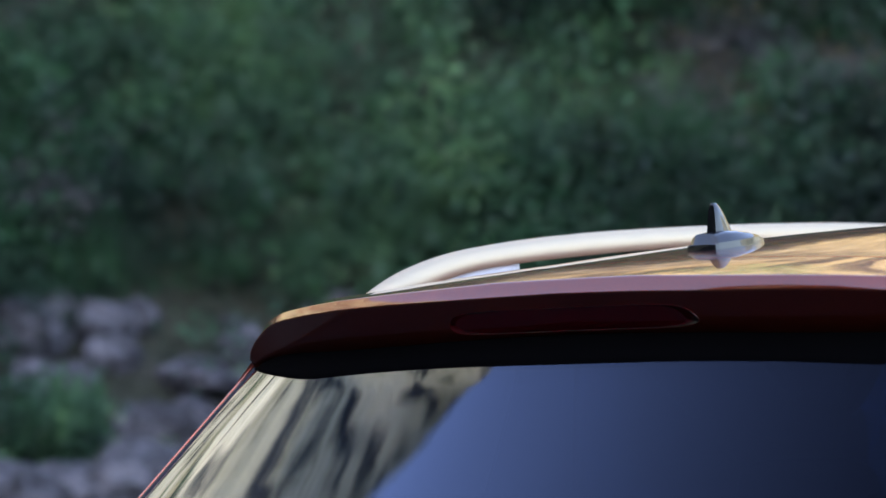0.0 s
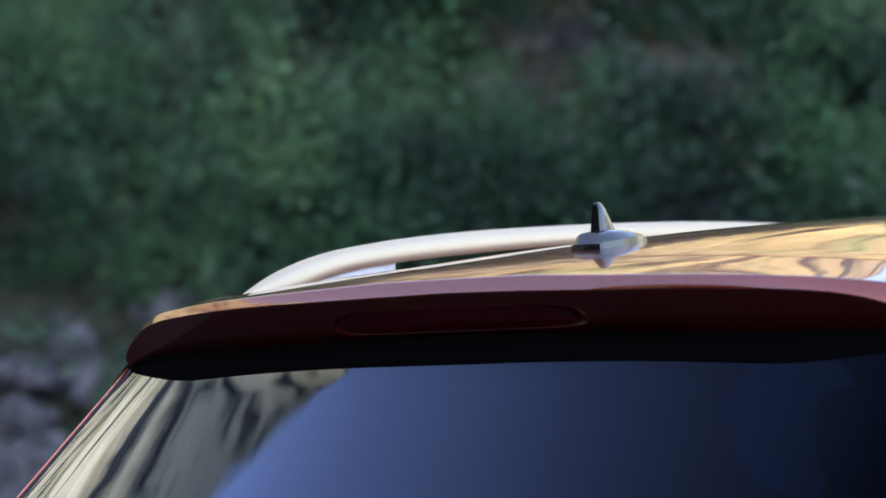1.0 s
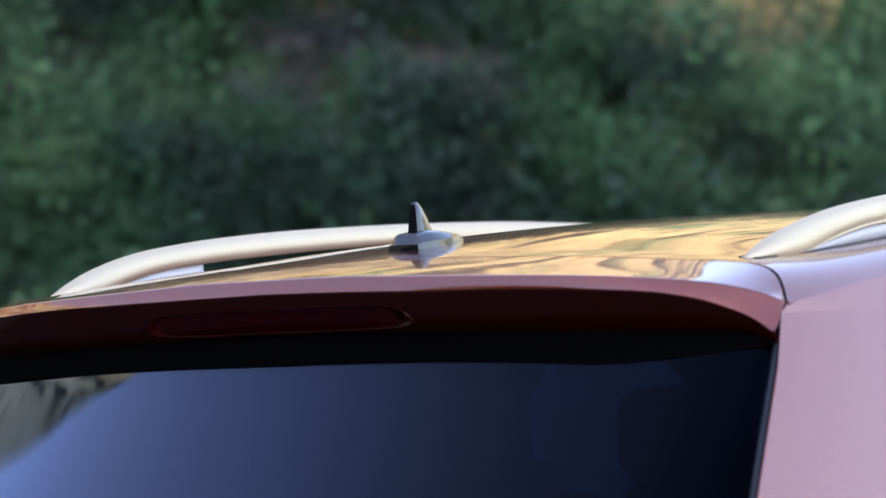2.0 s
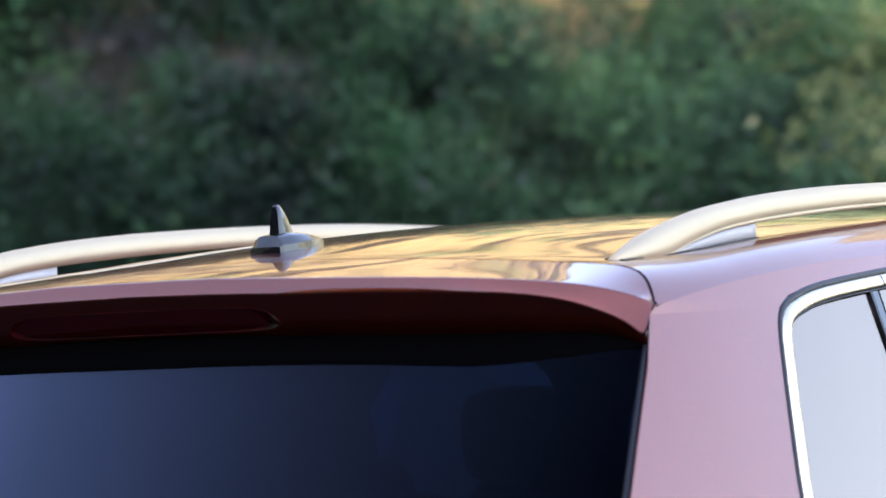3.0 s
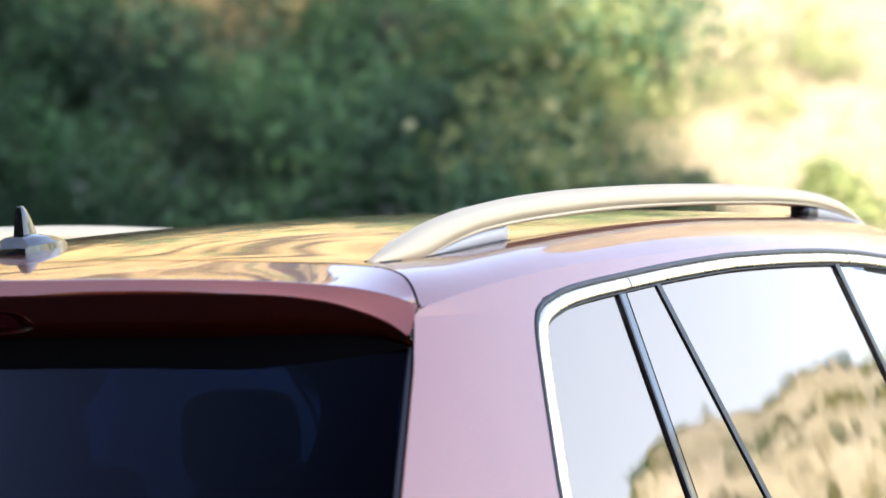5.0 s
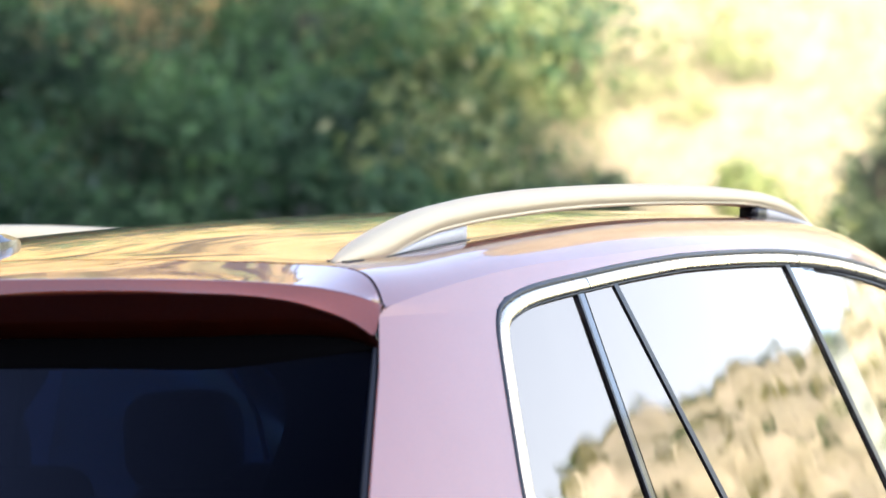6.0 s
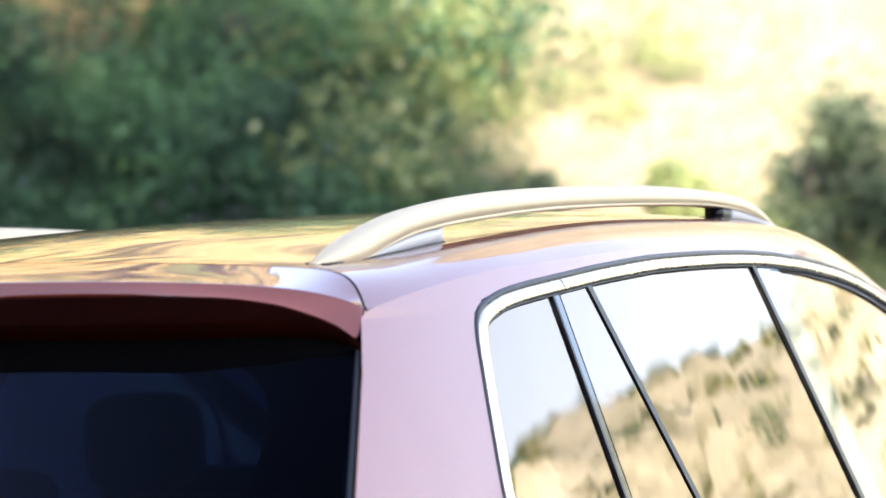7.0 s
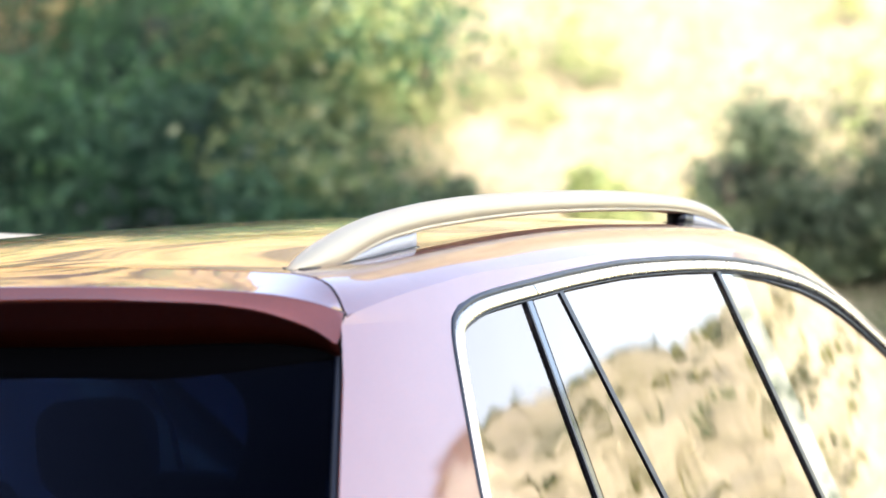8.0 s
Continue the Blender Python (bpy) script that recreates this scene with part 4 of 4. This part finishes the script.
for line in (1, 2):   # crisp rim of the sloping rear face
    for p, q in zip(base[line], base[line][1:]):
        bm.edges.get((p, q)).smooth = False
for p, q in zip(base, base[1:]):   # crease round the skirt
    for k in (1, -2):
        bm.edges.get((p[k], q[k])).smooth = False
bmesh.ops.recalc_face_normals(bm, faces=bm.faces[:])
part("aerial_base", bm, BLACK, aerial)
bm = bmesh.new()
rows = []
for i in range(13):
    v = i / 12
    z = roof_mid(0.2) + 0.008 + (1.6945 - roof_mid(0.2) - 0.008) * v
    back = 0.181 + 0.003 * v
    depth = 0.030 * (1 - v) ** 1.3 + 0.021 * (1 - 0.45 * v**5)
    half_w = 0.0092 * (1 - 0.42 * v) * (1 - 0.55 * v**8)
    half_sec = [(0.92, 0.0), (1.0, 0.10), (1.0, 0.30), (0.80, 0.62), (0.42, 0.88), (0.0, 1.0)]
    rows.append([(half_w * a, back + depth * d, z) for a, d in half_sec] + [(-half_w * a, back + depth * d, z) for a, d in half_sec[-2::-1]])
fin = grid_into(bm, rows, closed=True)
bm.faces.new(fin[-1])
for p, q in zip(fin, fin[1:]):   # flat rear face between crisp edges
    for k in (0, -1):
        bm.edges.get((p[k], q[k])).smooth = False
bmesh.ops.recalc_face_normals(bm, faces=bm.faces[:])
part("fin", bm, BLACK, aerial)

# wing mirrors
for s in (1, -1):
    bm = bmesh.new()
    bmesh.ops.create_icosphere(bm, subdivisions=4, radius=1)
    for v in bm.verts:
        x, y, z = v.co
        p = 2 / 2.8
        x, y, z = (math.copysign(abs(c) ** p, c) for c in (x, y, z))
        v.co = (s * (0.985 + 0.115 * x), 2.34 + 0.06 * y - (0.03 if y < 0 else 0) * abs(y), 1.145 + 0.075 * z)
    if s < 0:
        bmesh.ops.reverse_faces(bm, faces=bm.faces[:])
    mirror = part("wing_mirror", bm, PAINT, car)
    part("mirror_arm", tube([[(s * (0.80 + 0.10 * u), 2.34 + 0.03 * math.cos(q), 1.10 + 0.018 * math.sin(q)) for q in [k * math.pi / 5 for k in range(10)]] for u in (0, 0.5, 1)]), BLACK, mirror)

# ---- lower body ----
hull_w = curve_of((-0.62, 0.66), (-0.55, 0.80), (-0.35, 0.87), (0.2, 0.905), (1.2, 0.92), (2.4, 0.915), (3.2, 0.89), (3.75, 0.80), (3.95, 0.60))
hull_top = curve_of((-0.62, 0.80), (-0.5, 1.00), (-0.2, 1.02), (0.5, 1.045), (2.8, 1.06), (3.2, 1.02), (3.7, 0.93), (3.95, 0.80))
rows = []
for i in range(80):
    y = -0.62 + 4.57 * i / 79
    w, t = hull_w(y), hull_top(y)
    inner = min(w - 0.04, 0.826) if -0.5 < y < 2.95 else w - 0.12
    half_sec = [(inner - 0.03, t - 0.005), (inner, t), (inner + 0.02, t - 0.02), (w - 0.02, t - 0.10), (w, t - 0.20), (w + 0.005, 0.62), (w - 0.01, 0.45), (w - 0.03, 0.30), (w - 0.10, 0.24)]
    rows.append([(a, y, b) for a, b in half_sec] + [(-a, y, b) for a, b in half_sec[::-1]])
part("lower_body", tube(rows), PAINT, car)
for y in (0.22, 3.0):
    for s in (1, -1):
        wheel_rows = lambda prof: [[(s * x, y + r * math.cos(q), 0.345 + r * math.sin(q)) for q in [2 * math.pi * k / 40 for k in range(40)]] for x, r in prof]
        arch = part("wheel_arch", tube(wheel_rows([(0.60, 0.40), (0.935, 0.40), (0.938, 0.385)])), GAP, car)
        wheel = tagged(new("wheel"))
        wheel.parent = car
        part("tyre", tube(wheel_rows([(0.70, 0.24), (0.71, 0.325), (0.74, 0.345), (0.90, 0.345), (0.935, 0.325), (0.94, 0.24)])), TYRE, wheel)
        part("rim", tube(wheel_rows([(0.72, 0.24), (0.93, 0.242), (0.935, 0.225), (0.915, 0.20), (0.92, 0.06), (0.93, 0.03)])), ALU, wheel)
for s in (1, -1):
    rows = [[(s * (0.60 + 0.22 * u), -0.60 + 0.10 * u**2 - 0.05 * math.sin(math.pi * v) * 0.3, 0.84 + 0.10 * v) for v in (0, 0.25, 0.5, 0.75, 1)] for u in (0, 0.25, 0.5, 0.75, 1)]
    part("tail_lamp", sheet(rows, (0, 0.03, 0)), LAMP_RED, car)

# ---- cabin seen through the rear glass ----
def cushion(cx, cy, cz, sx, sy, sz, p=0.55):
    bm = bmesh.new()
    bmesh.ops.create_icosphere(bm, subdivisions=4, radius=1)
    for v in bm.verts:
        v.co = (cx + sx * math.copysign(abs(v.co.x) ** p, v.co.x), cy + sy * math.copysign(abs(v.co.y) ** p, v.co.y), cz + sz * math.copysign(abs(v.co.z) ** p, v.co.z))
    return bm


for x in (-0.38, 0.38):
    part("rear_seat_back", cushion(x, 0.86, 0.98, 0.30, 0.09, 0.30), FABRIC, car)
    part("rear_headrest", cushion(x, 0.83, 1.27, 0.115, 0.055, 0.06), FABRIC, car)
    part("front_seat_back", cushion(x * 1.1, 1.60, 0.98, 0.26, 0.09, 0.30), FABRIC, car)
    part("front_headrest", cushion(x * 1.36, 1.55, 1.325, 0.105, 0.055, 0.085), FABRIC, car)
rows = [[(x, y, 0.99) for x in (-0.80, 0, 0.80)] for y in (-0.40, 0.2, 0.8)]
part("parcel_cover", sheet(rows, DOWN), CABIN, car)
rows = [[(x, 2.75 + 0.2 * v, 1.03 + 0.03 * v) for x in (-0.76, 0, 0.76)] for v in (0, 1)]
part("dashboard", sheet(rows, DOWN), CABIN, car)
for s in (1, -1):
    rows = [[(s * (side_x(y0 + (1.5 - zz) * -0.3, zz) - 0.035), y0 + (1.5 - zz) * -0.3, zz) for zz in (1.55, 1.45, 1.35, 1.2, 1.02)] for y0 in (0.03, 0.14, 0.27)]
    part("rear_pillar_lining", sheet(rows, IN), CABIN, car)

# lining round the tailgate glass, with a rounded opening, and the linings of the front pillars
def opening(u):
    """Right half of the tailgate lining's opening, from its top middle (0) to its foot (1), as x and z."""
    xr, zt, r = 0.585, 1.492, 0.09
    if u < 0.4:
        return (xr - r) * u / 0.4, zt
    if u < 0.7:
        q = (u - 0.4) / 0.3 * math.pi / 2
        return xr - r + r * math.sin(q), zt - r + r * math.cos(q)
    return xr + 0.03 * (u - 0.7) / 0.3, zt - r - (zt - r - 1.0) * (u - 0.7) / 0.3


half = []
for k in range(31):
    x, z = opening(k / 30)
    wide = glass_edge(z)[0] - 0.02
    u = k / 30
    far = (x, 1.54) if u < 0.4 else (wide, 1.54 - 0.14 * (u - 0.4) / 0.3) if u < 0.7 else (wide, z)
    row = []
    for v in (0, 0.05, 0.5, 1):
        px, pz = x + (far[0] - x) * v, z + (far[1] - z) * v
        y = glass_point(px / (glass_edge(pz)[0] - 0.005), pz)[1]
        row.append((px, y + (0.055 if v == 0 else 0.022), pz))
    half.append(row)
part("tailgate_lining", sheet(both_sides(half)), TRIM, car)
for s in (1, -1):
    rows = []
    for i in range(20):
        y = 1.86 + (2.86 - 1.86) * i / 19
        z = crease(y) - 0.03
        x = side_x(y, z) - 0.035
        rows.append([(s * x, y - 0.02, z - 0.035), (s * (x - 0.012), y, z - 0.02), (s * (x - 0.028), y + 0.02, z), (s * (x - 0.04), y + 0.04, z + 0.01)])
    part("front_pillar_lining", sheet(rows), LINING, car, "pale grey front pillar lining")

# front seat belt hanging from its anchor
belt_x, belt_z = curve_of((0, -0.52), (0.3, -0.503), (0.6, -0.458), (1.0, -0.415), (1.12, -0.375)), curve_of((0, 1.475), (0.3, 1.440), (0.6, 1.366), (1.0, 1.248), (1.12, 1.228))
rows = [[(belt_x(u) + d, 1.70 - 1.2 * d, belt_z(u)) for d in (-0.016, -0.008, 0, 0.008, 0.016)] for u in [k * 1.12 / 20 for k in range(21)]]
part("seat_belt", sheet(rows, (0, 0.002, 0)), WEB, car, "pale grey seat belt strap")
